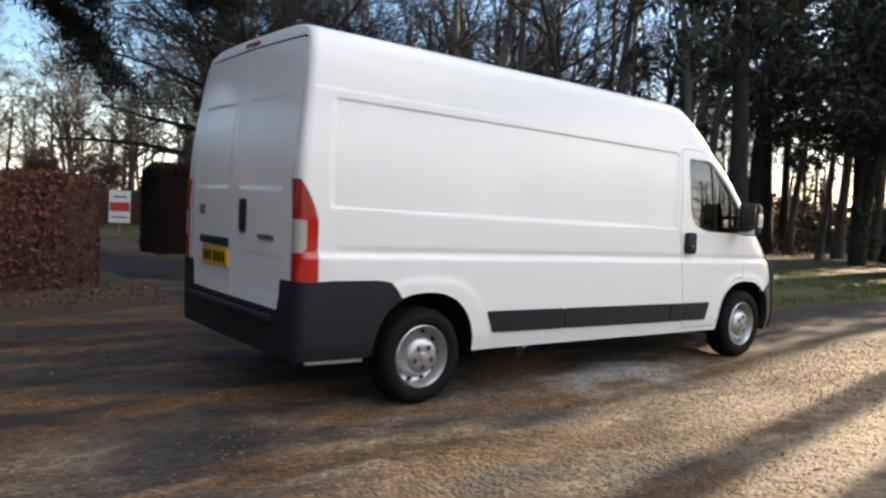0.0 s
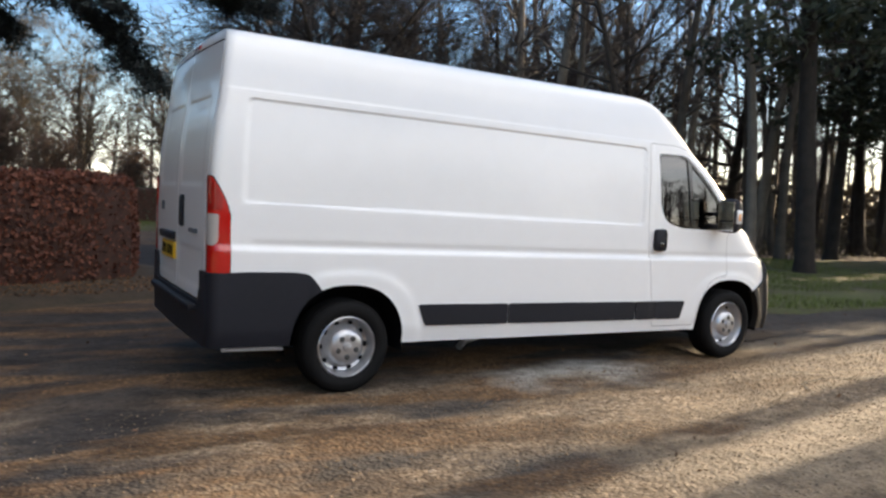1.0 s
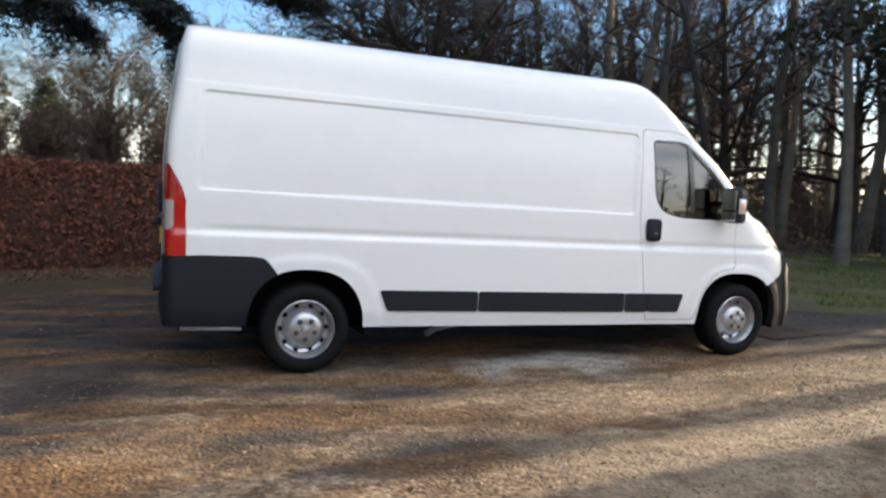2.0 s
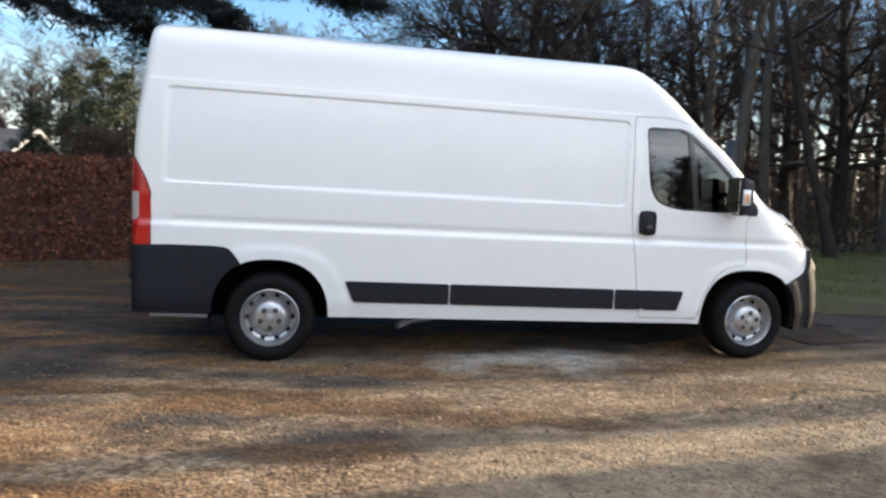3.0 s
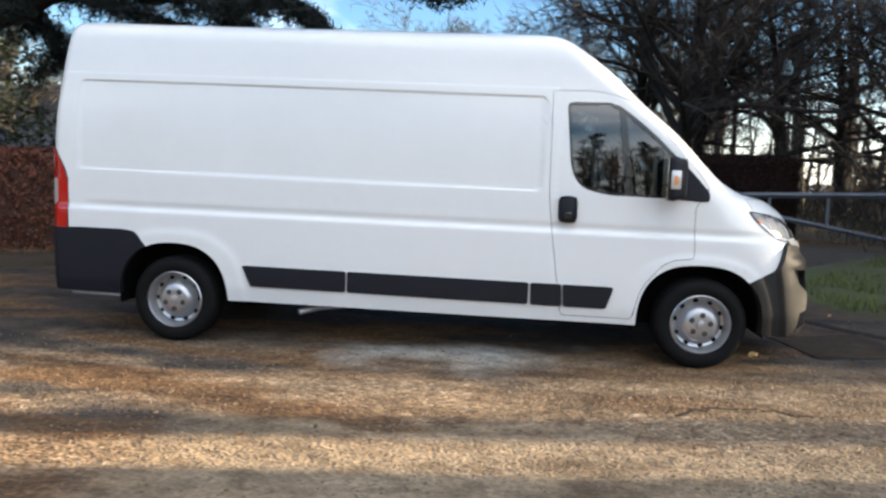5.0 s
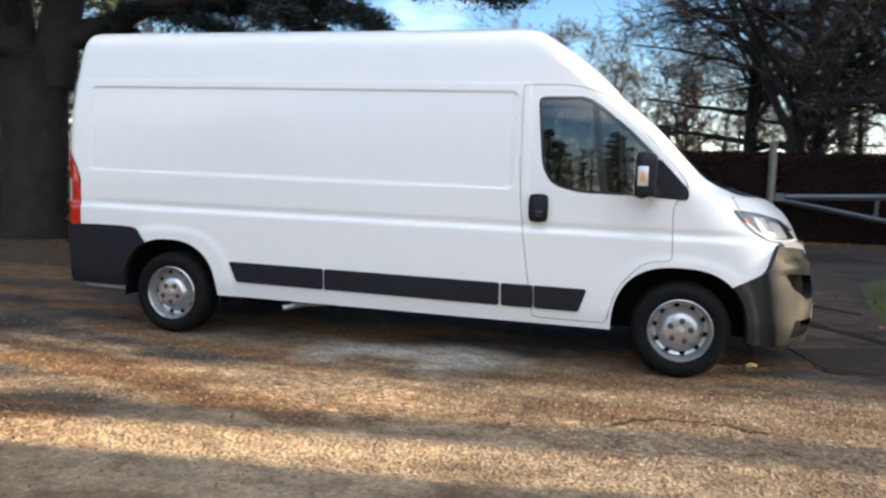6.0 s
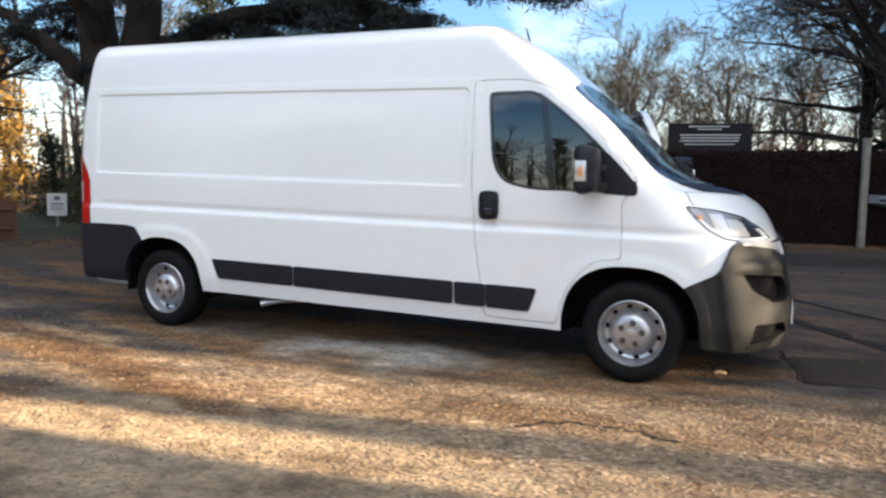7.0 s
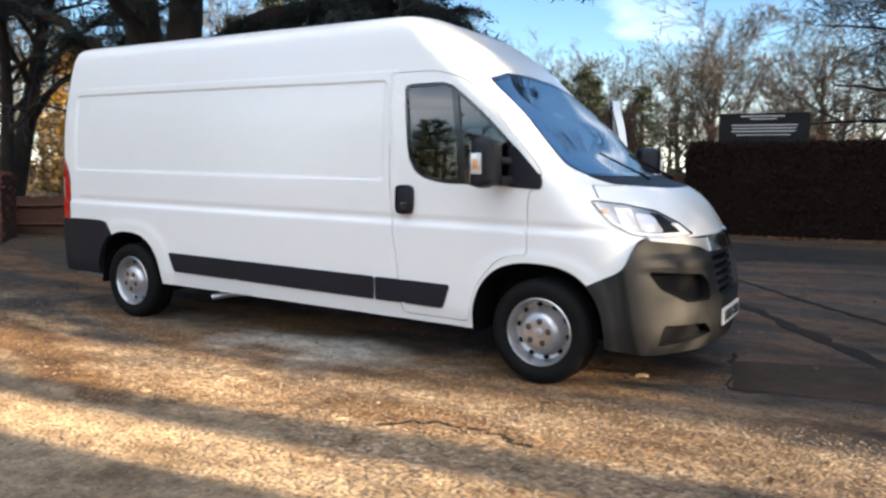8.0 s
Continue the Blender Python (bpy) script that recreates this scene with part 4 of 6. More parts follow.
# ---- growing things ----
def grow(seed, height, radius, first=0.35, limbs=16, reach=3.0, rise=(25, 60), lean=(0, 0), subs=(6, 5, 3), sag=0.0, fork=1, dome=0.55):
    """Trunk and twigs of a bare tree: lists for the trunk with its limbs, and for the finer wood."""
    rng = random.Random(seed)
    wood, fine = ([], []), ([], [])

    def line(p, d, length, count, wander, lift):
        pts = [p.copy()]
        for i in range(count):
            d = (d + Vector((rng.uniform(-1, 1), rng.uniform(-1, 1), rng.uniform(-1, 1) + lift)) * wander).normalized()
            pts.append(pts[-1] + d * (length / count))
        return pts

    def at(pts, t):
        k = min(len(pts) - 2, int(t * (len(pts) - 1)))
        f = t * (len(pts) - 1) - k
        return pts[k].lerp(pts[k + 1], f), (pts[k + 1] - pts[k]).normalized()

    def shoot(p, d, length, r, level):
        sides, count = ((6, 5), (4, 3), (3, 2), (3, 1))[level]
        pts = line(p, d, length, count, (0.16, 0.22, 0.28, 0.3)[level], 0.12 - sag)
        target = wood if level == 0 else fine
        rod(pts, [max(0.007, r * (1 - 0.75 * i / count)) for i in range(count + 1)], sides, *target)
        if level < len(subs):
            for k in range(subs[level]):
                t = rng.uniform(0.22, 1.0)
                q, along = at(pts, t)
                side = along.orthogonal().normalized()
                side.rotate(Matrix.Rotation(rng.uniform(0, 2 * math.pi), 3, along))
                way = (along * rng.uniform(0.5, 1.0) + side * rng.uniform(0.6, 1.0) + Vector((0, 0, 0.15 - sag))).normalized()
                shoot(q, way, length * rng.uniform(0.32, 0.58), max(0.008, r * (1 - 0.7 * t) * 0.55), level + 1)
    base = Vector((0, 0, -0.1))
    for stem in range(fork):
        out = Vector((rng.uniform(-1, 1), rng.uniform(-1, 1), 0)) * (0.25 if fork > 1 else 0)
        trunk = line(base + out * 0.3, (Vector((lean[0], lean[1], 1)) + out).normalized(), height, 9, 0.06, 0.05)
        size = radius * (1 if stem == 0 else 0.7)
        flare = [size * (1.35 if i == 0 else 1.0) * (1 - 0.82 * i / 9) for i in range(10)]
        rod(trunk, flare, 9, *wood)
        for i in range(limbs):
            t = first + (1 - first) * (i + rng.random()) / limbs
            p, along = at(trunk, min(t, 0.999))
            a, e = i * 2.4 + rng.uniform(-0.5, 0.5), radians(rng.uniform(*rise))
            d = Vector((math.cos(a) * math.cos(e), math.sin(a) * math.cos(e), math.sin(e)))
            shoot(p, d, reach * rng.uniform(0.6, 1.1) * (1 - dome * (t - first) / (1 - first)), size * (1 - 0.8 * t) * 0.5, 0)
    return wood, fine


def tree(name, label, category, grown, bark, twig, group=""):
    ob = tagged(new(name), label, category, group)
    part("trunk", mesh_of("trunk", *grown[0], bark, sharp=60), ob)
    part("crown", mesh_of("crown", *grown[1], twig, smooth=False), ob)
    return ob


def flakes(rng, places, size, up=0.0, narrow=1.0):
    """Small leaf-like quads, one for each (place, normal), bent along the middle."""
    verts, faces = [], []
    for p, n in places:
        s = size * rng.uniform(0.6, 1.3)
        d = Vector((rng.gauss(0, 1), rng.gauss(0, 1), rng.gauss(0, 1) + up)) + n * 1.2
        a = d.orthogonal().normalized()
        a.rotate(Matrix.Rotation(rng.uniform(0, 6.28), 3, d.normalized()))
        b = d.normalized().cross(a)
        a, b = a * s, b * s * 0.62 * narrow
        base = len(verts)
        verts += [p - a, p - b + d.normalized() * s * 0.15, p + a, p + b - d.normalized() * s * 0.1]
        faces.append((base, base + 1, base + 2, base + 3))
    return verts, faces


def tidy_hedge(name, label, line, thick, height, leaf, mat, count, seed, bulge=0.07, inner=BEECH_DARK):
    """A clipped hedge along a line: uneven twiggy core, and a skin of many leaves."""
    rng = random.Random(seed)
    ob = tagged(new(name), label, "hedge")
    core_v, core_f, places = [], [], []
    length = sum((Vector(b) - Vector(a)).length for a, b in zip(line, line[1:]))
    walk_pts = []
    for a, b in zip(line, line[1:]):
        a, b = Vector(a), Vector(b)
        steps = max(2, int((b - a).length / 0.18))
        for i in range(steps + (1 if b == Vector(line[-1]) else 0)):
            walk_pts.append((a.lerp(b, i / steps), (b - a).normalized()))
    rows = 10
    ring = [(-0.5, 0.0), (-0.53, 0.3), (-0.5, 0.65), (-0.46, 0.93), (-0.36, 1.0), (0.0, 1.01), (0.36, 1.0), (0.46, 0.93), (0.5, 0.5), (0.5, 0.0)]
    spots = []
    for i, (p, d) in enumerate(walk_pts):
        n = Vector((d.y, -d.x))
        end = 0.86 if i in (0, len(walk_pts) - 1) else 1.0
        for o, z in ring:
            w = bulge * (noise.noise(Vector((p.x * 1.7, p.y * 1.7 + o * 3, z * 3))) + 0.6 * noise.noise(Vector((p.x * 5, p.y * 5 + o, z * 6))))
            pos = p - n * (o * thick * end) * -1
            spot = Vector((pos.x, pos.y, max(0.0, z * height * (1 if end == 1 else 0.97) + (w * 0.8 if z > 0.9 else 0)))) + Vector((n.x, n.y, 0)) * (w * (1 if o < 0 else -1) * -1)
            core_v.append(spot)
            spots.append((spot, Vector((n.x * (1 if o > 0 else -1), n.y * (1 if o > 0 else -1), 0)) if z < 0.95 else Vector((0, 0, 1))))
    for i in range(len(walk_pts) - 1):
        for k in range(rows - 1):
            core_f.append((i * rows + k, i * rows + k + 1, (i + 1) * rows + k + 1, (i + 1) * rows + k))
    core_f.append(tuple(range(rows)))
    core_f.append(tuple(reversed(range((len(walk_pts) - 1) * rows, len(walk_pts) * rows))))
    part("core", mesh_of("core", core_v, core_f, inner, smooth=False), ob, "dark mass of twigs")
    quads = [f for f in core_f if len(f) == 4]
    caps = [f for f in core_f if len(f) > 4]
    for _ in range(count):
        if rng.random() < 0.08:
            f = rng.choice(caps)
            q = [core_v[i] for i in rng.sample(f, 3)]
            u, v = sorted((rng.random(), rng.random()))
            p = q[0] * u + q[1] * (v - u) + q[2] * (1 - v)
            nrm = (core_v[f[2]] - core_v[f[0]]).cross(core_v[f[-2]] - core_v[f[0]]).normalized()
        else:
            f = rng.choice(quads)
            a, b, c, d = (core_v[i] for i in f)
            u, v = rng.random(), rng.random()
            p = (a * (1 - u) + b * u) * (1 - v) + (d * (1 - u) + c * u) * v
            nrm = (b - a).cross(d - a).normalized()
        if p.z < 0.02:
            continue
        gap = noise.noise(p * 2.6)
        if rng.random() < 0.15 - 0.8 * gap and gap < -0.05 and p.z < height * 0.8:
            continue
        places.append((p + nrm * rng.uniform(-0.03, 0.05) * 1.0 + Vector((rng.gauss(0, 0.015), rng.gauss(0, 0.015), rng.gauss(0, 0.02))), nrm))
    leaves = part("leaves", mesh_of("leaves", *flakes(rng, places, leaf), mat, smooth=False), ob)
    tagged(leaves, kind="stuff")
    sticks = ([], [])
    for _ in range(int(length * 26)):
        p, n = rng.choice(spots)
        if p.z < 0.3:
            continue
        d = (n + Vector((rng.gauss(0, 0.5), rng.gauss(0, 0.5), rng.uniform(0.2, 1.2)))).normalized()
        rod([p - d * 0.05, p + d * rng.uniform(0.05, 0.14)], [0.004, 0.002], 3, *sticks)
    tagged(part("twigs", mesh_of("twigs", *sticks, inner, smooth=False), ob), kind="stuff")
    return ob


# ---- ground ----
def level(name, outline, z, mat, cell=0.5, rough=0.03, kind="structure"):
    """A flat or slightly rolling sheet within an outline, its edge sunk."""
    inside = poly_dist(outline)
    xs = spread(min(p[0] for p in outline), max(p[0] for p in outline), cell)
    ys = spread(min(p[1] for p in outline), max(p[1] for p in outline), cell)

    def surface(x, y, off):
        edge = inside(x, y)
        return Vector((x, y, z * step(-0.02, 0.35, edge) - 0.004 + rough * noise.noise(Vector((x * 0.7, y * 0.7, z))) * step(0.0, 0.6, edge)))
    v, f = sheet(surface, xs, ys, lambda p: inside(p[0], p[1]) + 0.06 * noise.noise(Vector((p[0] * 2.1, p[1] * 2.1, 3))))
    return tagged(new(name, mesh_of(name, v, f, mat)), kind=kind)


def drive_height(x, y):
    """The slight roll of the drive, level under the van."""
    fade = step(14, 9, max(abs(x - 3), abs(y + 1)))
    return 0.018 * fade * (noise.noise(Vector((x * 0.5, y * 0.5, 0))) - 0.2) * step(0.9, 1.5, max(abs(x - 3) - 2.4, abs(y)) if abs(y) < 1.5 else 2)


def build_ground():
    verts, faces = [], []
    marks = sorted(set([-600, -250, -120, -60, -30] + spread(-16, 24, 0.5) + [32, 60, 120, 250, 600]))
    for x in marks:
        for y in marks:
            verts.append(Vector((x, y, drive_height(x, y))))
    count = len(marks)
    for i in range(count - 1):
        for j in range(count - 1):
            faces.append((i * count + j, (i + 1) * count + j, (i + 1) * count + j + 1, i * count + j + 1))
    return tagged(new("ground", mesh_of("ground", verts, faces, DRIVE)), kind="structure")


build_ground()
level("road", [(-1.5, 8.0), (3.0, 6.4), (9.0, 8.2), (8.6, 9.6), (3.0, 10.6), (1.8, 14), (2.2, 18.5), (0.2, 18.5), (-0.2, 12)], 0.02, ROAD, 0.6, 0.0)
level("grass_verge", [(7.15, 2.2), (7.5, 1.5), (9.0, 0.95), (13, 1.0), (22, 0.6), (34, 1.0), (40, 5), (30, 9.5), (16, 9.2), (12.2, 9.8), (9.4, 7.4), (7.7, 5.2)], 0.09, TURF, 0.5, 0.05)
level("lawn", [(0.4, 20.0), (9, 18.2), (9, 26), (-3, 27)], 0.12, TURF, 0.8, 0.04)
level("far_lawn", [(-9.6, 4.4), (-6.6, 5.4), (-5.4, 7.2), (-6.5, 12), (-20, 12), (-24, 2), (-11, 1.6)], 0.10, TURF, 0.8, 0.05)
level("hedge_bed", [(1.2, 4.4), (1.3, 8.5), (-4.5, 6.4), (-7.6, 5.6), (-7.9, 2.0), (-4.2, 1.9), (-1.6, 3.1)], 0.07, WOOD_FLOOR, 0.35, 0.05)
level("back_bed", [(2.3, 10.7), (9.4, 10.9), (13.0, 9.9), (24, 9.8), (60, 8), (70, 50), (8, 60), (6, 15), (2.4, 14.6)], 0.05, WOOD_FLOOR, 0.9, 0.08)
level("sun_side_floor", [(12, -30), (60, -40), (70, 0.4), (30, 0.5), (13, 0.0)], 0.05, WOOD_FLOOR, 1.2, 0.08)

# ---- hedges ----
tidy_hedge("beech_hedge", "clipped beech hedge holding its copper-brown winter leaves", [(-4.45, 4.35), (-2.4, 5.15), (-0.05, 6.15), (0.28, 8.2)], 1.15, 1.49, 0.036, BEECH, 62000, 3)
tidy_hedge("clipped_hedge", "brown clipped hedge behind the road, coloured dark as in shade", [(2.9, 11.7), (6.5, 12.1), (10.3, 12.45)], 1.1, 1.95, 0.034, SHADED_BEECH, 52000, 5, 0.05, SHADED_HEDGE_CORE)
tidy_hedge("gateway_hedge", "dark low hedge beyond the gateway lawn", [(-1.5, 25.5), (3.2, 24.4), (7.5, 23.6)], 0.9, 1.35, 0.05, EVERGREEN, 3500, 7, 0.05)

# ---- cedar ----
def build_cedar():
    """The big cedar: split trunk, long level limbs, hanging dark sprays."""
    rng = random.Random(11)
    ob = tagged(new("cedar_tree"), "large dark cedar with a split trunk and sweeping limbs", "tree")
    root = Vector((-5.52, 4.58, 0))
    wood, needles, fine = ([], []), [], ([], [])
    rod([root + Vector((0, 0, -0.1)), root + Vector((0, 0, 0.5)), root + Vector((-0.03, 0, 1.8)), root + Vector((-0.08, 0.02, 3.1))], [0.80, 0.58, 0.52, 0.56], 14, *wood)
    rod([root + Vector((-0.25, -0.05, 2.7)), root + Vector((-0.35, -0.15, 4.2)), root + Vector((-0.5, -0.3, 8.5)), root + Vector((-0.4, -0.2, 13))], [0.38, 0.33, 0.26, 0.1], 10, *wood)
    rod([root + Vector((0.22, 0.1, 2.7)), root + Vector((0.42, 0.25, 4.2)), root + Vector((0.55, 0.4, 8.5)), root + Vector((0.5, 0.5, 14))], [0.38, 0.32, 0.26, 0.1], 10, *wood)

    def spray(p, d, length, hang):
        """A flat feathery shoot with needles, drooping at its end."""
        pts = [p.copy()]
        for i in range(5):
            d = (d + Vector((rng.gauss(0, 0.12), rng.gauss(0, 0.12), -hang * (0.4 + 0.25 * i)))).normalized()
            pts.append(pts[-1] + d * length / 5)
        rod(pts, [0.016, 0.012, 0.009, 0.007, 0.005, 0.003], 3, *fine)
        for _ in range(int(length * 130)):
            k = rng.randrange(5)
            q = pts[k].lerp(pts[k + 1], rng.random()) + Vector((rng.gauss(0, 0.085), rng.gauss(0, 0.085), rng.gauss(-0.02, 0.05)))
            needles.append((q, Vector((0, 0, 0.6))))

    def limb(points, r0, r1, density, hang=0.10, size=1.0):
        pts = []
        for a, b in zip(points, points[1:]):
            for i in range(4):
                pts.append(a.lerp(b, i / 4) + Vector((rng.gauss(0, 0.05), rng.gauss(0, 0.05), rng.gauss(0, 0.04))))
        pts.append(points[-1])
        count = len(pts)
        rod(pts, [r0 + (r1 - r0) * i / (count - 1) for i in range(count)], 7, *wood)
        total = sum((b - a).length for a, b in zip(pts, pts[1:]))
        for _ in range(int(total * density)):
            t = rng.random() ** 0.6 * (count - 1.001)
            k = int(t)
            p = pts[k].lerp(pts[k + 1], t - k)
            along = (pts[k + 1] - pts[k]).normalized()
            side = along.cross(Vector((0, 0, 1))).normalized() * rng.choice((-1, 1))
            spray(p, (along * rng.uniform(0.1, 0.9) + side * rng.uniform(0.5, 1) + Vector((0, 0, rng.uniform(-0.1, 0.35)))).normalized(), size * rng.uniform(0.6, 1.7), hang * rng.uniform(0.5, 1.6))
    V = Vector
    limb([root + V((0.2, 0.1, 3.3)), V((-3.6, 5.5, 4.3)), V((-1.4, 6.2, 4.6)), V((1.0, 6.6, 4.62)), V((2.7, 6.5, 4.42))], 0.22, 0.03, 12.0, 0.10, 0.5)
    limb([V((-1.8, 6.0, 4.55)), V((-0.6, 5.6, 4.3)), V((0.2, 5.5, 3.9))], 0.10, 0.02, 18, 0.20, 0.5)
    limb([V((-2.6, 5.8, 4.4)), V((-1.6, 5.0, 4.2)), V((-0.9, 4.6, 3.85))], 0.10, 0.02, 18, 0.2, 0.5)
    limb([V((-2.8, 6.2, 4.5)), V((-0.9, 6.6, 4.4)), V((0.1, 6.6, 3.95)), V((0.7, 6.4, 3.15))], 0.10, 0.02, 24, 0.24, 0.45)
    limb([V((-3.6, 5.4, 4.2)), V((-2.6, 6.6, 4.5)), V((-1.6, 7.4, 4.2)), V((-1.2, 7.6, 3.7))], 0.10, 0.02, 22, 0.24, 0.5)
    limb([root + V((0.3, 0.1, 3.6)), V((-4.2, 5.6, 4.2)), V((-3.0, 5.5, 3.95)), V((-1.9, 5.2, 3.6))], 0.10, 0.02, 16, 0.2, 0.5)
    limb([root + V((0.2, 0.2, 3.5)), V((-4.3, 6.3, 4.4)), V((-2.8, 7.4, 4.5)), V((-0.8, 8.2, 4.6))], 0.15, 0.03, 14, 0.16, 0.55)
    limb([root + V((0.2, 0.3, 3.3)), V((-4.95, 5.9, 4.0)), V((-4.65, 6.3, 3.65)), V((-4.45, 6.6, 3.1))], 0.10, 0.02, 22, 0.22, 0.6)
    limb([V((-3.4, 4.3, 5.5)), V((-2.0, 5.2, 5.0)), V((0.2, 6.0, 4.85)), V((1.8, 6.2, 4.75))], 0.10, 0.02, 14, 0.12, 0.5)
    limb([root + V((0.3, 0.2, 4.4)), V((-3.4, 4.3, 5.6)), V((-1.2, 4.6, 5.9)), V((0.8, 5.0, 5.6)), V((2.2, 5.4, 5.0))], 0.19, 0.03, 9, 0.16)
    limb([root + V((0.3, 0.2, 5.2)), V((-2.6, 7.0, 6.6)), V((0.5, 8.0, 6.7)), V((3.2, 8.6, 6.3))], 0.17, 0.03, 8, 0.14, 0.7)
    limb([root + V((0.4, 0.2, 6.2)), V((-2.4, 4.6, 7.6)), V((0.2, 5.2, 7.7)), V((2.0, 5.8, 7.0))], 0.16, 0.03, 8, 0.14)
    limb([root + V((-0.25, -0.2, 2.9)), V((-6.3, 3.9, 3.5)), V((-7.4, 3.4, 4.3)), V((-9.2, 3.2, 4.9))], 0.22, 0.04, 5, 0.12)
    limb([root + V((-0.3, 0.1, 3.5)), V((-7.0, 5.4, 4.6)), V((-9.0, 6.4, 4.7)), V((-10.6, 7.2, 4.0))], 0.18, 0.03, 8, 0.18)
    limb([root + V((-0.3, 0.1, 4.6)), V((-7.4, 4.2, 5.6)), V((-9.6, 4.4, 5.8)), V((-11.4, 5.0, 5.0))], 0.17, 0.03, 8, 0.16)
    limb([root + V((-0.1, -0.3, 3.8)), V((-5.2, 3.0, 4.8)), V((-4.6, 1.9, 5.2)), V((-4.0, 1.2, 5.0))], 0.16, 0.03, 7, 0.14)
    limb([root + V((0.1, -0.2, 5.0)), V((-4.2, 3.2, 6.2)), V((-2.4, 2.8, 6.4)), V((-1.0, 3.0, 6.0))], 0.16, 0.03, 8, 0.14)
    limb([root + V((-0.3, 0.3, 3.4)), V((-7.2, 6.4, 3.7)), V((-9.0, 8.0, 3.4)), V((-10.0, 9.0, 2.6))], 0.14, 0.02, 9, 0.22)
    for k in range(10):
        a, z = k * 2.4, 7.0 + k * 0.7
        limb([root + V((0, 0, z)), root + V((2.2 * math.cos(a), 2.2 * math.sin(a), z + 0.9)), root + V((4.2 * math.cos(a), 4.2 * math.sin(a), z + 0.8))], 0.12, 0.02, 6, 0.12)
    # Long limbs above the view, added to shade the van's rear doors
    for k in range(14):
        a, z = k * 2.4 + 0.7, 6.4 + k * 0.38
        out = V((math.cos(a), math.sin(a), 0))
        limb([root + V((0, 0, z)), root + out * 3.2 + V((0, 0, z + 0.8)), root + out * 7.0 + V((0, 0, z + 0.3))], 0.16, 0.03, 6, 0.12)
    part("trunk", mesh_of("trunk", *wood, BARK, sharp=60), ob, "dark ridged trunk and limbs")
    tagged(part("fine_branchwork", mesh_of("fine_branchwork", *fine, BARK, smooth=False), ob), kind="stuff")
    tagged(part("needles", mesh_of("needles", *flakes(rng, needles, 0.075, narrow=0.15), NEEDLE, smooth=False), ob, "dark blue-green hanging needles"), kind="stuff")
    return ob


build_cedar()

# ---- bare trees ----
oak = tree("oak_tree", "wide bare oak with dense dark branches behind the hedge", "tree", grow(21, 9.5, 0.36, 0.22, 34, 6.2, (5, 60), subs=(9, 8, 5)), BARK, TWIG)
oak.location = (9.2, 20.2, 0)
leaning = tree("leaning_tree", "slender leaning tree at the edge of the wood", "tree", grow(22, 11, 0.13, 0.40, 18, 4.6, (5, 50), lean=(-0.17, 0.02), subs=(8, 6, 3)), BARK, TWIG)
leaning.location = (13.35, 8.3, 0)

slim = [tree("woodland_tree", "tall slim bare tree in the wood", "tree", grow(30 + i, 13 + i, 0.13 + 0.025 * i, 0.30, 14, 2.3, (25, 65), subs=(7, 4, 2)), (GREY_BARK, PALE_BARK)[i % 2], TWIG, "trees of the wood") for i in range(4)]
crowned = [tree("field_tree", "bare spreading tree, its fine twigs coloured as if sunlit", "tree", grow(40 + i, 5.8 + i * 0.6, 0.20 + 0.02 * i, 0.20, 20, 3.9, (25, 75), subs=(9, 6, 4), dome=0.25), GREY_BARK, SUN_TINTED_TWIG, "trees beyond the hedge") for i in range(3)]


def plant(kinds, spots, low=0.85, high=1.15, seed=0):
    """Copies at the spots, turned and scaled at random; the first of each kind takes the first spots."""
    rng = random.Random(seed)
    used = set()
    for i, (x, y) in enumerate(spots):
        k = i % len(kinds)
        m = pose(x, y, 0, rng.uniform(-3, 3), rng.uniform(-3, 3), rng.uniform(0, 360)) 
        s = rng.uniform(low, high)
        if k not in used:
            used.add(k)
            ob = kinds[k]
            ob.matrix_basis = m
        else:
            ob = copy_thing(kinds[k], m)
        ob.scale = (s, s, s * rng.uniform(0.9, 1.12))


def scatter(seed, count, x0, x1, y0, y1, apart, free=None):
    rng = random.Random(seed)
    out = []
    for _ in range(count * 30):
        if len(out) >= count:
            break
        x, y = rng.uniform(x0, x1), rng.uniform(y0, y1)
        if free is not None and not free(x, y):
            continue
        if all((x - a) ** 2 + (y - b) ** 2 > apart ** 2 for a, b in out):
            out.append((x, y))
    return out


SIDE = lambda x, y: 0.985 * y - 0.17 * x
wood_free = lambda x, y: SIDE(x, y) > 1.2 and (y > 9.9 or x > 15) and not (6 < x < 13 and y < 23) and (x - 9.2) ** 2 + (y - 20.2) ** 2 > 9
plant(slim, scatter(5, 56, 12, 34, 5, 30, 1.4, wood_free), seed=5)
spare = [tree("woodland_tree", "thin bare tree standing deep in the wood", "tree", grow(36 + i, 13 + i, 0.12 + 0.03 * i, 0.35, 12, 2.2, (25, 65), subs=(6, 3)), (GREY_BARK, BARK)[i], TWIG, "trees of the wood") for i in range(2)]
plant(spare, scatter(6, 40, 20, 50, 4, 48, 2.0, wood_free), seed=25)
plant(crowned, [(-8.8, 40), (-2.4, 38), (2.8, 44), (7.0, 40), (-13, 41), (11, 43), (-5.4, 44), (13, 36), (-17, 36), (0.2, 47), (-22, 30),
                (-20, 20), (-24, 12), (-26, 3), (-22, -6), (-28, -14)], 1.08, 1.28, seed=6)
thicket = tree("bare_thicket", "low thicket of bare brown stems behind the beech hedge", "shrub", grow(45, 2.5, 0.05, 0.10, 12, 1.5, (35, 80), subs=(6, 5, 3), fork=5), GREY_BARK, material("copper_twig", (0.085, 0.052, 0.034), 0.9, random_tint=0.4))
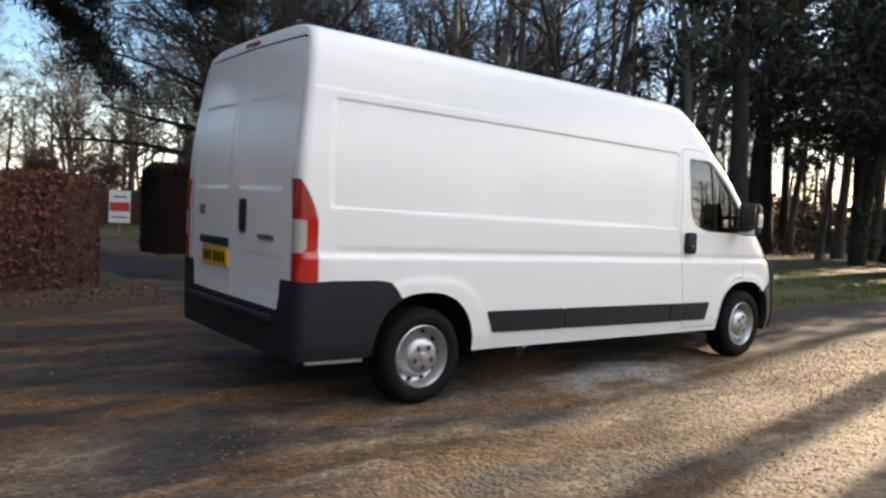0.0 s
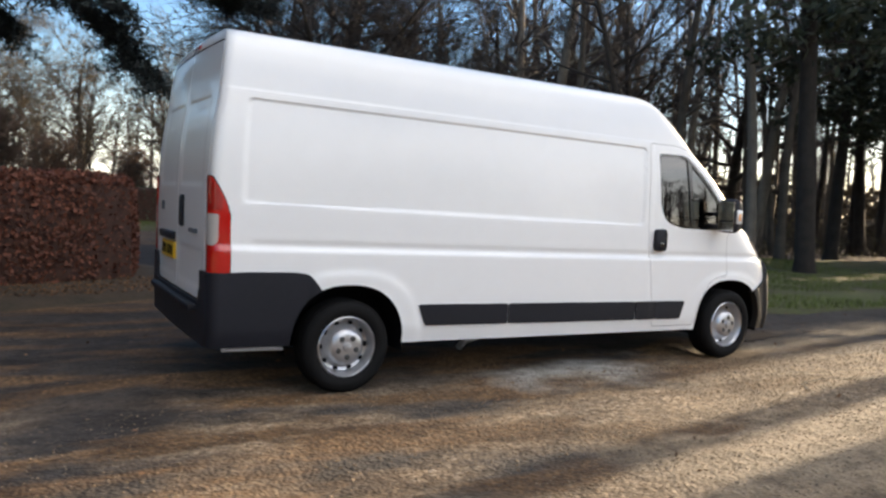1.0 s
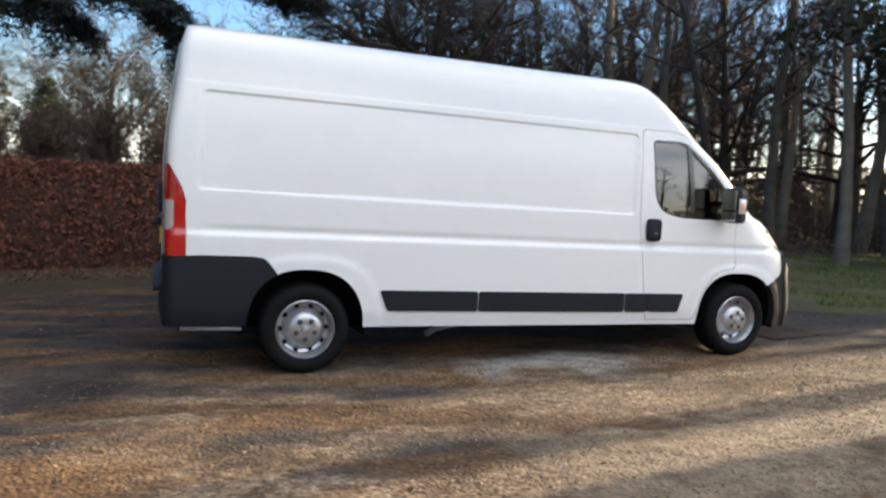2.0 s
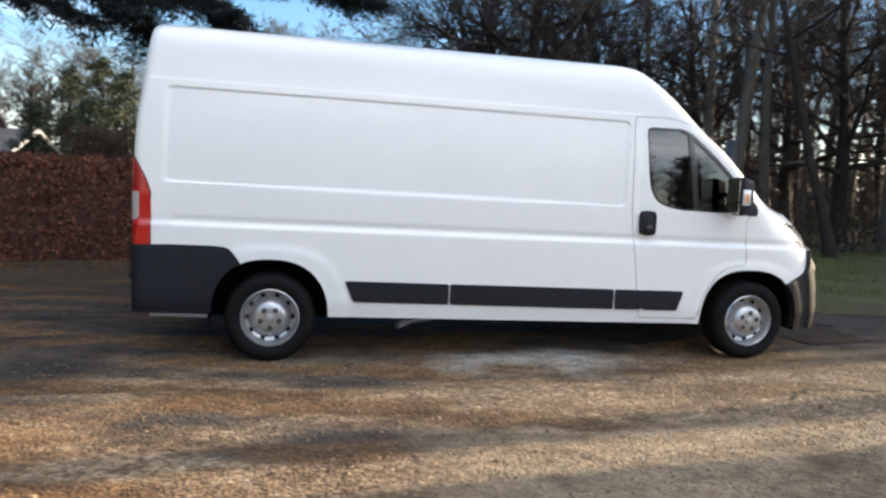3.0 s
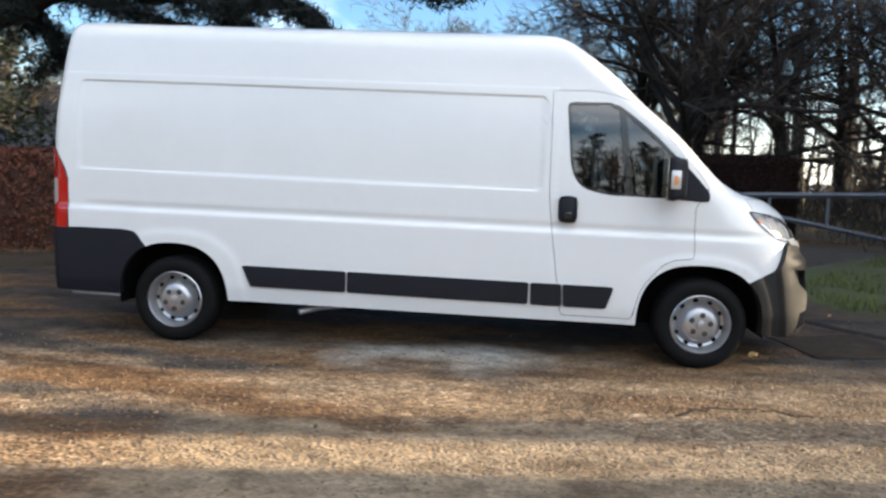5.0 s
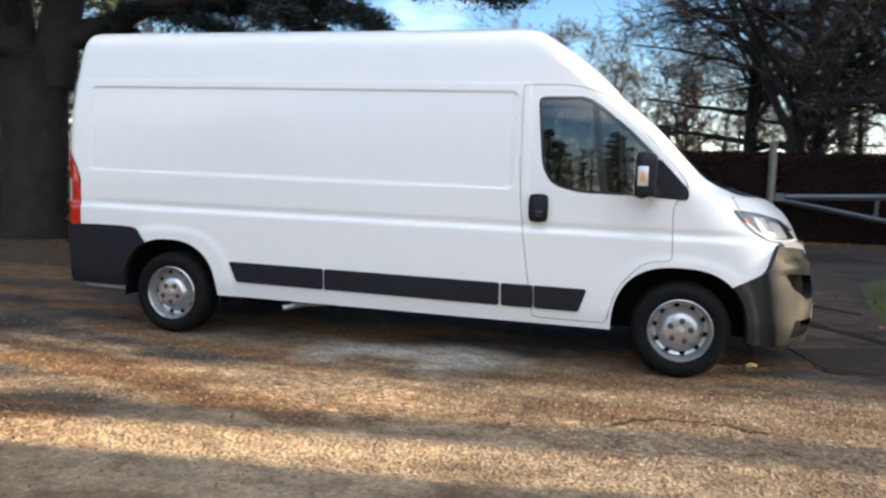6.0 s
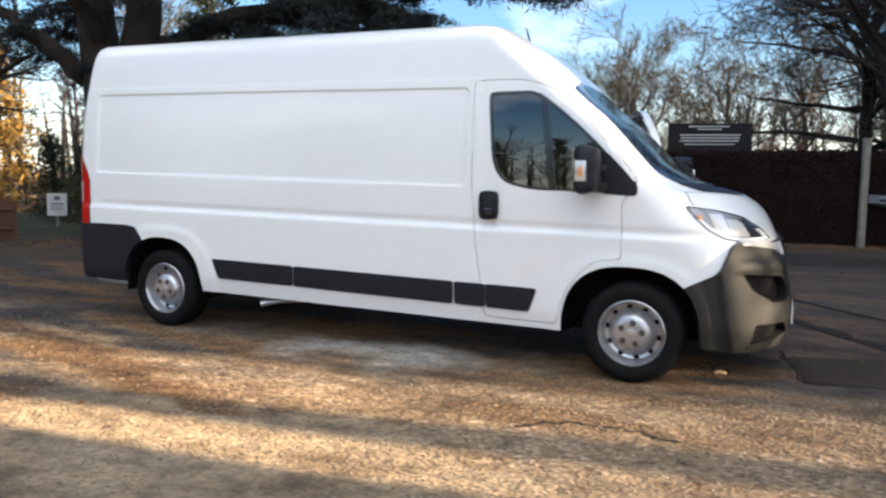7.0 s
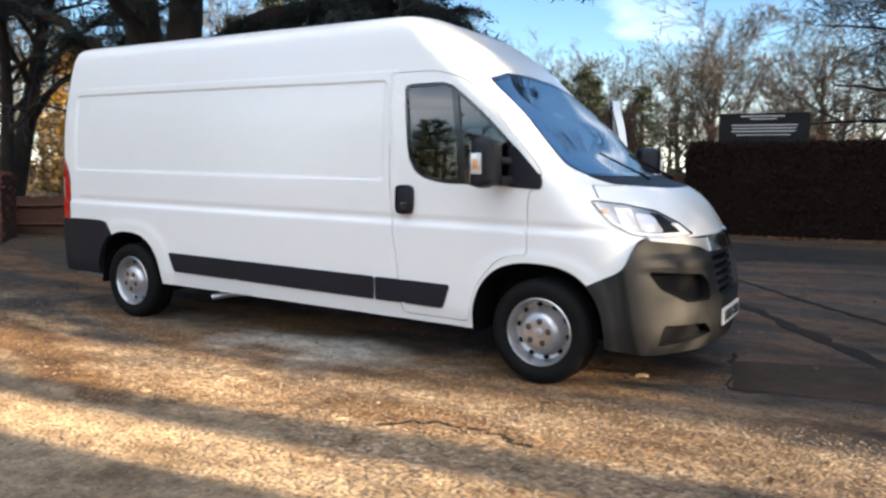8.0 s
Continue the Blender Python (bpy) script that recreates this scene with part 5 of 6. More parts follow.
plant([thicket], [(-3.0, 17.5), (-1.2, 19.5), (-5.0, 20.5), (0.6, 27.5), (3.4, 29), (-3.2, 24), (5.8, 28.5)], 1.0, 1.3, seed=28)
plant([oak], [(9.2, 20.2)], 1.08, 1.12, seed=17)
thin_oak = tree("oak_tree", "bare dark oak standing deeper in the wood", "tree", grow(23, 9.5, 0.30, 0.24, 24, 5.6, (5, 60), subs=(8, 6, 3)), BARK, TWIG)
plant([thin_oak], [(15.2, 17.6), (12.6, 19.4), (18.2, 14.2), (8.4, 23.8), (10.6, 24.2), (19.5, 18.5), (16.2, 23.5), (24.5, 15.0), (27, 23)], 0.85, 1.0, seed=21)


def needle_tree(name, label, seed, height, radius, first, reach, mat, count, size, group=""):
    """Conifer with whorls of limbs and clumps of needles."""
    rng = random.Random(seed)
    ob = tagged(new(name), label, "tree", group)
    wood, places = ([], []), []
    top = Vector((rng.gauss(0, 0.2), rng.gauss(0, 0.2), height))
    rod([Vector((0, 0, -0.1)), Vector((0, 0, 0.4)), top * 0.5, top], [radius * 1.3, radius, radius * 0.7, 0.03], 9, *wood)
    for i in range(34):
        t = first + (1 - first) * i / 34
        a, length = i * 2.4, reach * (1 - 0.85 * ((t - first) / (1 - first)) ** 1.3) * rng.uniform(0.7, 1.15)
        p = top * t
        q = p + Vector((math.cos(a) * length, math.sin(a) * length, length * rng.uniform(-0.12, 0.25)))
        rod([p, q], [radius * 0.2 * (1.1 - t), 0.008], 4, *wood)
        for _ in range(int(count / 34)):
            f = rng.uniform(0.2, 1.05)
            places.append((p.lerp(q, f) + Vector((rng.gauss(0, 0.22), rng.gauss(0, 0.22), rng.gauss(-0.05, 0.2))) * (0.5 + 0.4 * length), Vector((0, 0, 0.5))))
    part("trunk", mesh_of("trunk", *wood, BARK, sharp=60), ob)
    tagged(part("needles", mesh_of("needles", *flakes(rng, places, size, narrow=0.5), mat, smooth=False), ob), kind="stuff")
    return ob


pines = [needle_tree("pine_tree", "tall dark pine with a bare lower trunk", 60 + i, 14 + 2 * i, 0.26, 0.38, 2.8, PINE_NEEDLE, 7000, 0.17, "pines towards the sun") for i in range(2)]
firs = [needle_tree("evergreen_tree", "dense dark evergreen reaching the ground", 70 + i, 8 + 2 * i, 0.2, 0.05, 2.6, EVERGREEN, 6500, 0.12, "evergreens at the wood's edge") for i in range(2)]
golden = needle_tree("golden_conifer", "golden yellow conifer catching the sun", 75, 5.5, 0.16, 0.04, 1.9, material("golden_foliage", (0.27, 0.155, 0.028), 0.7, random_tint=0.4), 7000, 0.10)
golden.location = (-15.8, 9.3, 0)
plant(pines, [(23, 9.4), (27, 7.4), (31, 9.2), (29, 12), (34, 14), (38, 10), (16, 5.6), (36, 6.8), (42, 13), (33, 5.0)], seed=12)
plant(firs, [(-12.5, 15.5), (44, 10.0)], seed=13)
plant([copy_thing(firs[0], pose(0, 0, 0))], [(-8.1, 23.0), (-6.9, 25.5)], 0.50, 0.56, seed=27)
# Pines added on the sun line, mostly out of view, to shade the van
shade = needle_tree("shade_pine", "dark dense pine over a bare trunk, added to shade the van", 64, 13, 0.24, 0.29, 2.7, PINE_NEEDLE, 8000, 0.13, "pines towards the sun")
plant([shade], [(20.5, 3.5), (24.5, 4.3), (29, 5.2), (24.6, 6.4), (29, 7.2), (33, 8.2)], 1.0, 1.1, seed=13)
plant([copy_thing(shade, pose(0, 0, 0))], [(22, 2.1), (25.2, 2.5)], 0.60, 0.64, seed=29)
plant([copy_thing(firs[0], pose(0, 0, 0))], [(-6.4, 31.2), (-4.6, 33.0), (-8.2, 34.5), (-10.5, 36)], 0.72, 0.84, seed=18)
plant([copy_thing(firs[1], pose(0, 0, 0))], [(-6, -24), (-1, -26), (4, -23), (9, -26), (14, -24), (19, -27), (-12, -27), (24, -23), (1.5, -24.5), (6.5, -25), (11.5, -23), (-9, -25), (-3.5, -29), (0.5, -30), (-7.5, -31), (3.8, -29), (-15, -30), (8, -31), (13, -30), (18, -31)], 0.46, 0.68, seed=19)
# One small unseen evergreen, added to keep sun off the van's nose
plant([copy_thing(firs[0], pose(0, 0, 0))], [(19, 2.3)], 0.62, 0.68, seed=20)
# unseen trees the sun shines between, placed to band the drive with shadow
high = needle_tree("high_pine", "unseen tall pine with a high crown, placed for its shade", 66, 15, 0.24, 0.47, 2.5, PINE_NEEDLE, 5000, 0.14, "pines towards the sun")
plant([high], [(28, 3.6), (24, -6.5)], 1.0, 1.03, seed=14)
broad = needle_tree("broad_pine", "unseen thick-trunked pine placed to cast a shadow band on the drive", 68, 16, 0.46, 0.47, 2.6, PINE_NEEDLE, 5000, 0.14, "pines towards the sun")
broad.location = (17, -2.08, 0)
plant([copy_thing(slim[3], pose(0, 0, 0))], [(19, -0.53), (19, -4.9), (30, -5.6), (36, -6.5), (27, -8.5), (20, -9.5), (38, 2.55)], seed=14)
young = needle_tree("young_conifer", "young bushy conifer beside the notice", 77, 2.3, 0.06, 0.05, 0.85, EVERGREEN, 4200, 0.06, "young conifers")
plant([young], [(-9.7, 7.4), (-12.6, 8.8), (-10.9, 8.9), (-8.6, 8.3)], 0.8, 1.1, seed=26)
# Out-of-view evergreens, planted to darken the van's rear doors
plant([copy_thing(firs[1], pose(0, 0, 0))], [(-15, -3), (-18, 1), (-14, -8), (-19, -6), (-17, -12), (-22, -10), (-21, -2), (-19, -17), (-24, 4)], 1.3, 1.6, seed=15)
# Yews stand outside the view, added to cut sky light on the rear
yew = needle_tree("shade_yew", "broad dense dark yew, unseen, added to shade the van's rear", 67, 11, 0.4, 0.03, 4.4, EVERGREEN, 9000, 0.24, "yews behind the van")
plant([yew], [(-10.5, -4.2), (-11, -11.0), (-8, -17), (-12.5, -1.5)], 0.42, 0.56, seed=16)
multi = tree("multi_stem_tree", "dark multi-stemmed tree beyond the cedar", "tree", grow(24, 8.5, 0.26, 0.25, 14, 3.6, (15, 60), subs=(7, 5, 3), fork=3), BARK, TWIG)
multi.location = (-10.8, 4.2, 0)


# ---- brush at the wood's edge ----
def build_brush():
    rng = random.Random(81)
    v, f = [], []
    for _ in range(5200):
        x, y = rng.uniform(11, 40), rng.uniform(9.5, 30)
        p = Vector((x, y, 0))
        d = Vector((rng.gauss(0, 0.35), rng.gauss(0, 0.35), 1)).normalized()
        h = rng.uniform(0.4, 1.7) * (1 if rng.random() < 0.9 else 2.0)
        q = p + d * h * 0.6
        rod([p, q, q + (d + Vector((rng.gauss(0, 0.5), rng.gauss(0, 0.5), -0.2))) * h * 0.4], [0.010, 0.007, 0.003], 3, v, f)
    return tagged(new("brush", mesh_of("brush", v, f, TWIG, smooth=False)), "tangled bare undergrowth on the woodland floor", "undergrowth", kind="stuff")


build_brush()


def build_far_wood():
    """The wood that closes the view all round: slender stems, twigs and scrub."""
    rng = random.Random(88)
    v, f, places = [], [], []
    for i in range(620):
        a = rng.uniform(0, 2 * math.pi)
        r = rng.uniform(44, 66)
        p = Vector((3 + r * math.cos(a), r * math.sin(a), 0))
        h = rng.uniform(5.5, 9.0)
        lean = Vector((rng.gauss(0, 0.06), rng.gauss(0, 0.06), 1))
        rod([p, p + lean * h * 0.5, p + lean * h], [0.17, 0.11, 0.02], 4, v, f)
        for k in range(16):
            t = rng.uniform(0.25, 1)
            q = p + lean * h * t
            d = Vector((rng.gauss(0, 1), rng.gauss(0, 1), rng.uniform(0.2, 1.6))).normalized() * rng.uniform(0.9, 2.6) * (1.25 - 0.7 * t)
            rod([q, q + d], [0.045, 0.012], 3, v, f)
            for _ in range(5):
                s = q + d * rng.uniform(0.25, 1)
                e = Vector((rng.gauss(0, 1), rng.gauss(0, 1), rng.uniform(-0.1, 1.4))).normalized() * rng.uniform(0.4, 1.1)
                rod([s, s + e], [0.020, 0.007], 3, v, f)
    for i in range(22000):
        a = rng.uniform(0, 2 * math.pi) if i < 12000 else rng.uniform(0.1, 1.1)
        r = rng.uniform(43, 56)
        top = (1.2 if i < 12000 else 2.6) + 1.6 * (0.5 + noise.noise(Vector((math.cos(a) * 6, math.sin(a) * 6, 1))))
        places.append((Vector((3 + r * math.cos(a), r * math.sin(a), rng.random() ** 1.3 * top)), Vector((0, 0, 0.4))))
    ob = tagged(new("far_wood", mesh_of("far_wood", v, f, TWIG, smooth=False)), "bare woodland closing the distance all round", "woodland", kind="stuff")
    scrub = material("winter_scrub", (0.085, 0.060, 0.032), 0.9, random_tint=0.5)
    tagged(new("far_scrub", mesh_of("far_scrub", *flakes(rng, places, 0.30), scrub, smooth=False)), "low brown scrub under the distant wood", "scrub", kind="stuff")
    return ob


build_far_wood()


def build_scrub():
    """Brambles and ivy on the floor of the near wood."""
    rng = random.Random(89)
    places = []
    for _ in range(14000):
        x, y = rng.uniform(12.5, 42), rng.uniform(10.5, 36)
        top = 0.15 + 1.5 * max(0, noise.noise(Vector((x * 0.35, y * 0.35, 4))) + 0.15)
        places.append((Vector((x, y, rng.random() * top)), Vector((0, 0, 0.5))))
    mat = material("bramble_leaf", (0.085, 0.075, 0.028), 0.85, random_tint=0.6)
    return tagged(new("brambles", mesh_of("brambles", *flakes(rng, places, 0.085), mat, smooth=False)), "low brambles on the woodland floor", "undergrowth", kind="stuff")


build_scrub()


def build_grass(name, label, count, pick, seed, low, high):
    rng = random.Random(seed)
    v, f = [], []
    for _ in range(count):
        x, y, z = pick(rng)
        a, h = rng.uniform(0, 6.28), rng.uniform(low, high)
        w = rng.uniform(0.004, 0.009)
        dx, dy = math.cos(a), math.sin(a)
        lean = rng.gauss(0, 0.5) * h
        base = len(v)
        v += [Vector((x - dx * w, y - dy * w, z)), Vector((x + dx * w, y + dy * w, z)), Vector((x - dy * lean, y + dx * lean, z + h))]
        f.append((base, base + 1, base + 2))
    return tagged(new(name, mesh_of(name, v, f, GRASS, smooth=False)), label, "grass", kind="stuff")


def in_verge(rng):
    while True:
        x, y = rng.uniform(7.2, 20), rng.uniform(0.9, 9.5)
        if y > 1.6 - 0.3 * (x - 7.3) and y < 3.4 + 1.4 * (x - 7.3) and noise.noise(Vector((x * 0.8, y * 0.8, 9))) > -0.15:
            return x, y, 0.06


build_grass("verge_grass", "short tufty winter grass on the verge", 26000, in_verge, 82, 0.04, 0.13)
build_grass("lawn_grass", "short lawn grass beyond the gateway", 5000, lambda r: (r.uniform(0.5, 8.5), r.uniform(20, 24), 0.10), 83, 0.05, 0.12)


def build_litter():
    """Fallen leaves along the beds and here and there on the drive."""
    rng = random.Random(84)
    places = []
    for _ in range(9000):
        k = rng.random()
        if k < 0.45:
            t = rng.random()
            x, y, z = -6.5 + 7.6 * t, 2.4 + 2.0 * t + rng.random() * 1.6, 0.075
        elif k < 0.95:
            x, y, z = rng.uniform(2.6, 13), rng.uniform(10.7, 11.7), 0.06
        else:
            x, y, z = rng.uniform(-6, 10), rng.uniform(-5, 7), 0.006
        places.append((Vector((x, y, z + rng.random() * 0.015)), Vector((0, 0, 2.5))))
    return tagged(new("fallen_leaves", mesh_of("fallen_leaves", *flakes(rng, places, 0.024), LEAF_LITTER, smooth=False)), "scattered dry brown leaves", "leaves", kind="stuff")


build_litter()


def build_pebbles():
    """Loose stones on the drive where the camera passes."""
    rng = random.Random(85)
    v, f = [], []
    for _ in range(17000):
        x, y = rng.uniform(-1.5, 9.0), rng.uniform(-4.4, -1.0)
        if rng.random() < 0.55 and x < 4.0:
            x += 4.5
        s = rng.uniform(0.004, 0.010) * (1 if rng.random() < 0.97 else 1.7)
        base, deep = len(v), drive_height(x, y)
        a = rng.uniform(0, 6.28)
        for k in range(4):
            t = a + k * 1.571 + rng.uniform(-0.3, 0.3)
            v.append(Vector((x + math.cos(t) * s, y + math.sin(t) * s, deep - 0.006)))
        for k in range(4):
            t = a + k * 1.571 + rng.uniform(-0.3, 0.3)
            v.append(Vector((x + math.cos(t) * s * 0.7, y + math.sin(t) * s * 0.7, deep + s * rng.uniform(0.4, 0.7))))
        f += [(base + 4, base + 5, base + 6, base + 7)] + [(base + k, base + (k + 1) % 4, base + 4 + (k + 1) % 4, base + 4 + k) for k in range(4)]
    stone = material("loose_stone", (0.20, 0.146, 0.095), 0.85, random_tint=0.45)
    return tagged(new("loose_stones", mesh_of("loose_stones", v, f, stone, smooth=False)), "loose gravel stones on the drive", "gravel", kind="stuff")


build_pebbles()


# ---- built things ----
def build_house():
    """Brick house end-on: gable wall, slate roof, small glazed porch before the gable."""
    ob = tagged(new("house"), "orange brick house with a steep grey slate roof", "house")
    w, l, eave, ridge = 5.8, 12.0, 1.7, 5.2
    bm = bmesh.new()
    ring = [(0, 0, -0.2), (w, 0, -0.2), (w, 0, eave), (w / 2, 0, ridge - 0.12), (0, 0, eave)]
    front = [bm.verts.new(p) for p in ring]
    back = [bm.verts.new((p[0], l, p[2])) for p in ring]
    bm.faces.new(front)
    bm.faces.new(list(reversed(back)))
    for i in range(5):
        bm.faces.new((front[i], back[i], back[(i + 1) % 5], front[(i + 1) % 5]))
    part("wall", bm_mesh("wall", bm, BRICK), ob, "orange brick wall")
    brick = box_bm(0, -0.012, 0, 0.21, 0.012, 0.062)
    brick_me = bm_mesh("brick", brick, BRICK)
    for side in (0, 1):
        bm = bmesh.new()
        x0, x1 = (-0.3, w / 2) if side == 0 else (w + 0.3, w / 2)
        z0 = eave - 0.3 * (ridge - eave) / (w / 2)
        corners = [(x0, -0.25, z0), (x1, -0.25, ridge), (x1, l + 0.25, ridge), (x0, l + 0.25, z0)]
        low = [bm.verts.new(c) for c in corners]
        up = [bm.verts.new((c[0], c[1], c[2] + 0.14)) for c in corners]
        bm.faces.new(low)
        bm.faces.new(list(reversed(up)))
        for i in range(4):
            bm.faces.new((low[i], up[i], up[(i + 1) % 4], low[(i + 1) % 4]))
        roof = part("roof", bm_mesh("roof", bm, SLATE), ob, "grey slate roof slope")
        rows = 15
        for r in range(rows):
            t0 = r / rows
            za, zb = z0 + (ridge - z0) * t0, z0 + (ridge - z0) * (t0 + 1 / rows)
            xa, xb = x0 + (x1 - x0) * t0, x0 + (x1 - x0) * (t0 + 1 / rows)
            bm = bmesh.new()
            for k in range(22):
                y0 = -0.25 + (l + 0.5) * k / 22
                y1 = y0 + (l + 0.5) / 22 - 0.012
                vs = [bm.verts.new(c) for c in ((xa, y0, za + 0.175), (xa, y1, za + 0.175), (xb, y1, zb + 0.15), (xb, y0, zb + 0.15), (xa, y0, za + 0.14), (xa, y1, za + 0.14))]
                bm.faces.new(vs[:4])
                bm.faces.new((vs[0], vs[4], vs[5], vs[1]))
            tagged(part("slate_course", bm_mesh("slate_course", bm, SLATE), roof), kind="stuff")
    for s in (-1, 1):
        bm = bmesh.new()
        a, b = (w / 2, ridge), (w / 2 + s * (w / 2 + 0.3), eave - 0.3)
        vs = [bm.verts.new(c) for c in ((a[0], -0.28, a[1]), (b[0], -0.28, b[1]), (b[0], -0.28, b[1] + 0.2), (a[0], -0.28, a[1] + 0.2), (a[0], -0.22, a[1]), (b[0], -0.22, b[1]), (b[0], -0.22, b[1] + 0.2), (a[0], -0.22, a[1] + 0.2))]
        for f in ((0, 1, 2, 3), (7, 6, 5, 4), (0, 4, 5, 1), (3, 2, 6, 7)):
            bm.faces.new([vs[i] for i in f])
        part("barge_board", bm_mesh("barge_board", bm, SLATE), ob)
    vent = box_bm(w / 2 - 0.06, -0.05, 3.55, w / 2 + 0.06, 0.02, 3.95, 0.01)
    part("gable_vent", bm_mesh("gable_vent", vent, WHITE_PAINT), ob, "small pale gable vent")
    # glazed porch
    porch = part("porch", bm_mesh("porch", box_bm(0.6, -2.6, 0, 4.9, -0.02, 1.75, 0.02), BRICK), ob, "low brick porch with a glazed roof")
    for s in (-1, 1):
        bm = bmesh.new()
        a, b = (2.75, 2.95), (2.75 + s * 2.35, 1.75)
        vs = [bm.verts.new(c) for c in ((a[0], -2.75, a[1]), (b[0], -2.75, b[1]), (b[0], 0, b[1]), (a[0], 0, a[1]), (a[0], -2.75, a[1] + 0.06), (b[0], -2.75, b[1] + 0.06), (b[0], 0, b[1] + 0.06), (a[0], 0, a[1] + 0.06))]
        for f in ((3, 2, 1, 0), (4, 5, 6, 7), (0, 1, 5, 4), (1, 2, 6, 5)):
            bm.faces.new([vs[i] for i in f])
        part("porch_roof", bm_mesh("porch_roof", bm, SLATE), porch, "grey glazed roof slope")
        rail = rod([Vector((a[0], -2.78, a[1] + 0.02)), Vector((b[0], -2.78, b[1] + 0.02))], [0.09, 0.09], 4)
        part("porch_fascia", mesh_of("porch_fascia", *rail, WHITE_PAINT, smooth=False), porch, "white porch fascia")
    beam = box_bm(0.4, -2.82, 1.72, 5.1, -2.70, 1.84, 0.01)
    part("porch_beam", bm_mesh("porch_beam", beam, WHITE_PAINT), porch)
    ob.matrix_basis = pose(-12.55, 30.4, 0, 0, 0, 79) @ pose(-w / 2, 0, 0)
    # single bricks on the part of the gable that stands above the hedge
    rows = 0
    for r in range(34):
        z = 1.9 + r * 0.085
        half = w / 2 if z < eave else (ridge - 0.15 - z) / (ridge - eave) * (w / 2)
        x = -half + (0.11 if r % 2 else 0)
        while x + 0.21 < half and rows < 300:
            b = part("brick", brick_me, ob)
            b.location = (w / 2 + x, 0, z)
            x += 0.45 if z > 2.4 else 0.9
            rows += 1
    return ob


build_house()


def build_post(name, label, x, y, h, half, mat, lean=0.0):
    ob = tagged(new(name), label, "post")
    bm = box_bm(-half, -half, 0, half, half, h, 0.012)
    part("shaft", bm_mesh("shaft", bm, mat), ob)
    cap = box_bm(-half - 0.012, -half - 0.012, h - 0.002, half + 0.012, half + 0.012, h + 0.03, 0.008)
    part("cap", bm_mesh("cap", cap, mat), ob)
    ob.matrix_basis = pose(x, y, 0, 0, lean, 20)
    return ob


P1, P2 = Vector((12.2, 10.85, 0)), Vector((7.42, 11.42, 0))
build_post("gate_post", "tall grey steel gate post", P1.x, P1.y, 2.80, 0.10, GREY_METAL)
build_post("timber_post", "weathered grey timber gate post", P2.x, P2.y, 2.22, 0.06, WEATHERED_WOOD, 0.0)


def build_barrier():
    ob = tagged(new("barrier_gate"), "grey tubular steel barrier gate standing closed", "gate")
    a, b = P2 + (P1 - P2).normalized() * 0.2, P1 - (P1 - P2).normalized() * 0.22
    along = b - a

    def bar(name, p, q, r):
        part(name, mesh_of(name, *rod([p, q], [r, r], 4), GREY_METAL, smooth=False), ob)
    Z = lambda z: Vector((0, 0, z))
    bar("top_rail", a + Z(1.04), b + Z(1.18), 0.065)
    bar("diagonal_rail", a + Z(0.98), b + Z(0.18), 0.055)
    bar("end_upright", b + Z(0.12), b + Z(1.2), 0.06)
    for t in (0.42, 0.70):
        bar("upright", a + along * t + Z(0.98 - 0.8 * t), a + along * t + Z(1.06 + 0.12 * t), 0.04)
    part("hinge_plate", bm_mesh("hinge_plate", box_bm(a.x - 0.12, a.y - 0.10, 0.95, a.x + 0.08, a.y + 0.02, 1.12, 0.01), GREY_METAL), ob)
    return ob


build_barrier()


def build_cone():
    ob = tagged(new("orange_barrier_board"), "orange plastic barrier foot beside the gate post", "barrier")
    bm = box_bm(-0.10, -0.05, 0.05, 0.10, 0.05, 0.80, 0.03)
    for v in bm.verts:
        v.co.x *= 1.15 - 0.6 * v.co.z
    part("board", bm_mesh("board", bm, ORANGE, True), ob)
    part("foot", bm_mesh("foot", box_bm(-0.28, -0.15, 0, 0.28, 0.15, 0.08, 0.02), BLACK), ob)
    ob.location = (12.40, 11.6, 0)
    return ob


build_cone()


def text_rows(parent, rows, y, mat):
    """Plain bars where lettering cannot be read: (left, right, z, height) each."""
    for x0, x1, z, h in rows:
        bm = box_bm(x0, y - 0.004, z, x1, y, z + h)
        part("text_bar", bm_mesh("text_bar", bm, mat), parent)


def build_sign_board():
    ob = tagged(new("sign_board"), "black sign board with pale lettering above the hedge", "sign")
    board = part("board", bm_mesh("board", box_bm(-0.87, -0.03, 1.98, 0.87, 0.03, 2.60, 0.012), SIGN_BLACK), ob, "black painted board")
    for x in (-0.7, 0.7):
        part("leg", bm_mesh("leg", box_bm(x - 0.05, 0.031, 0, x + 0.05, 0.12, 2.56, 0.008), SIGN_BLACK), ob)
    text_rows(board, [(-0.44, 0.40, 2.52, 0.028), (-0.26, 0.25, 2.465, 0.026), (-0.62, 0.64, 2.335, 0.03), (-0.60, 0.62, 2.275, 0.026), (-0.62, 0.60, 2.21, 0.03), (-0.52, 0.52, 2.14, 0.022)], -0.0305, SIGN_TEXT)
    ob.matrix_basis = pose(4.40, 11.62, 0, 0, 0, 9)
    return ob


build_sign_board()


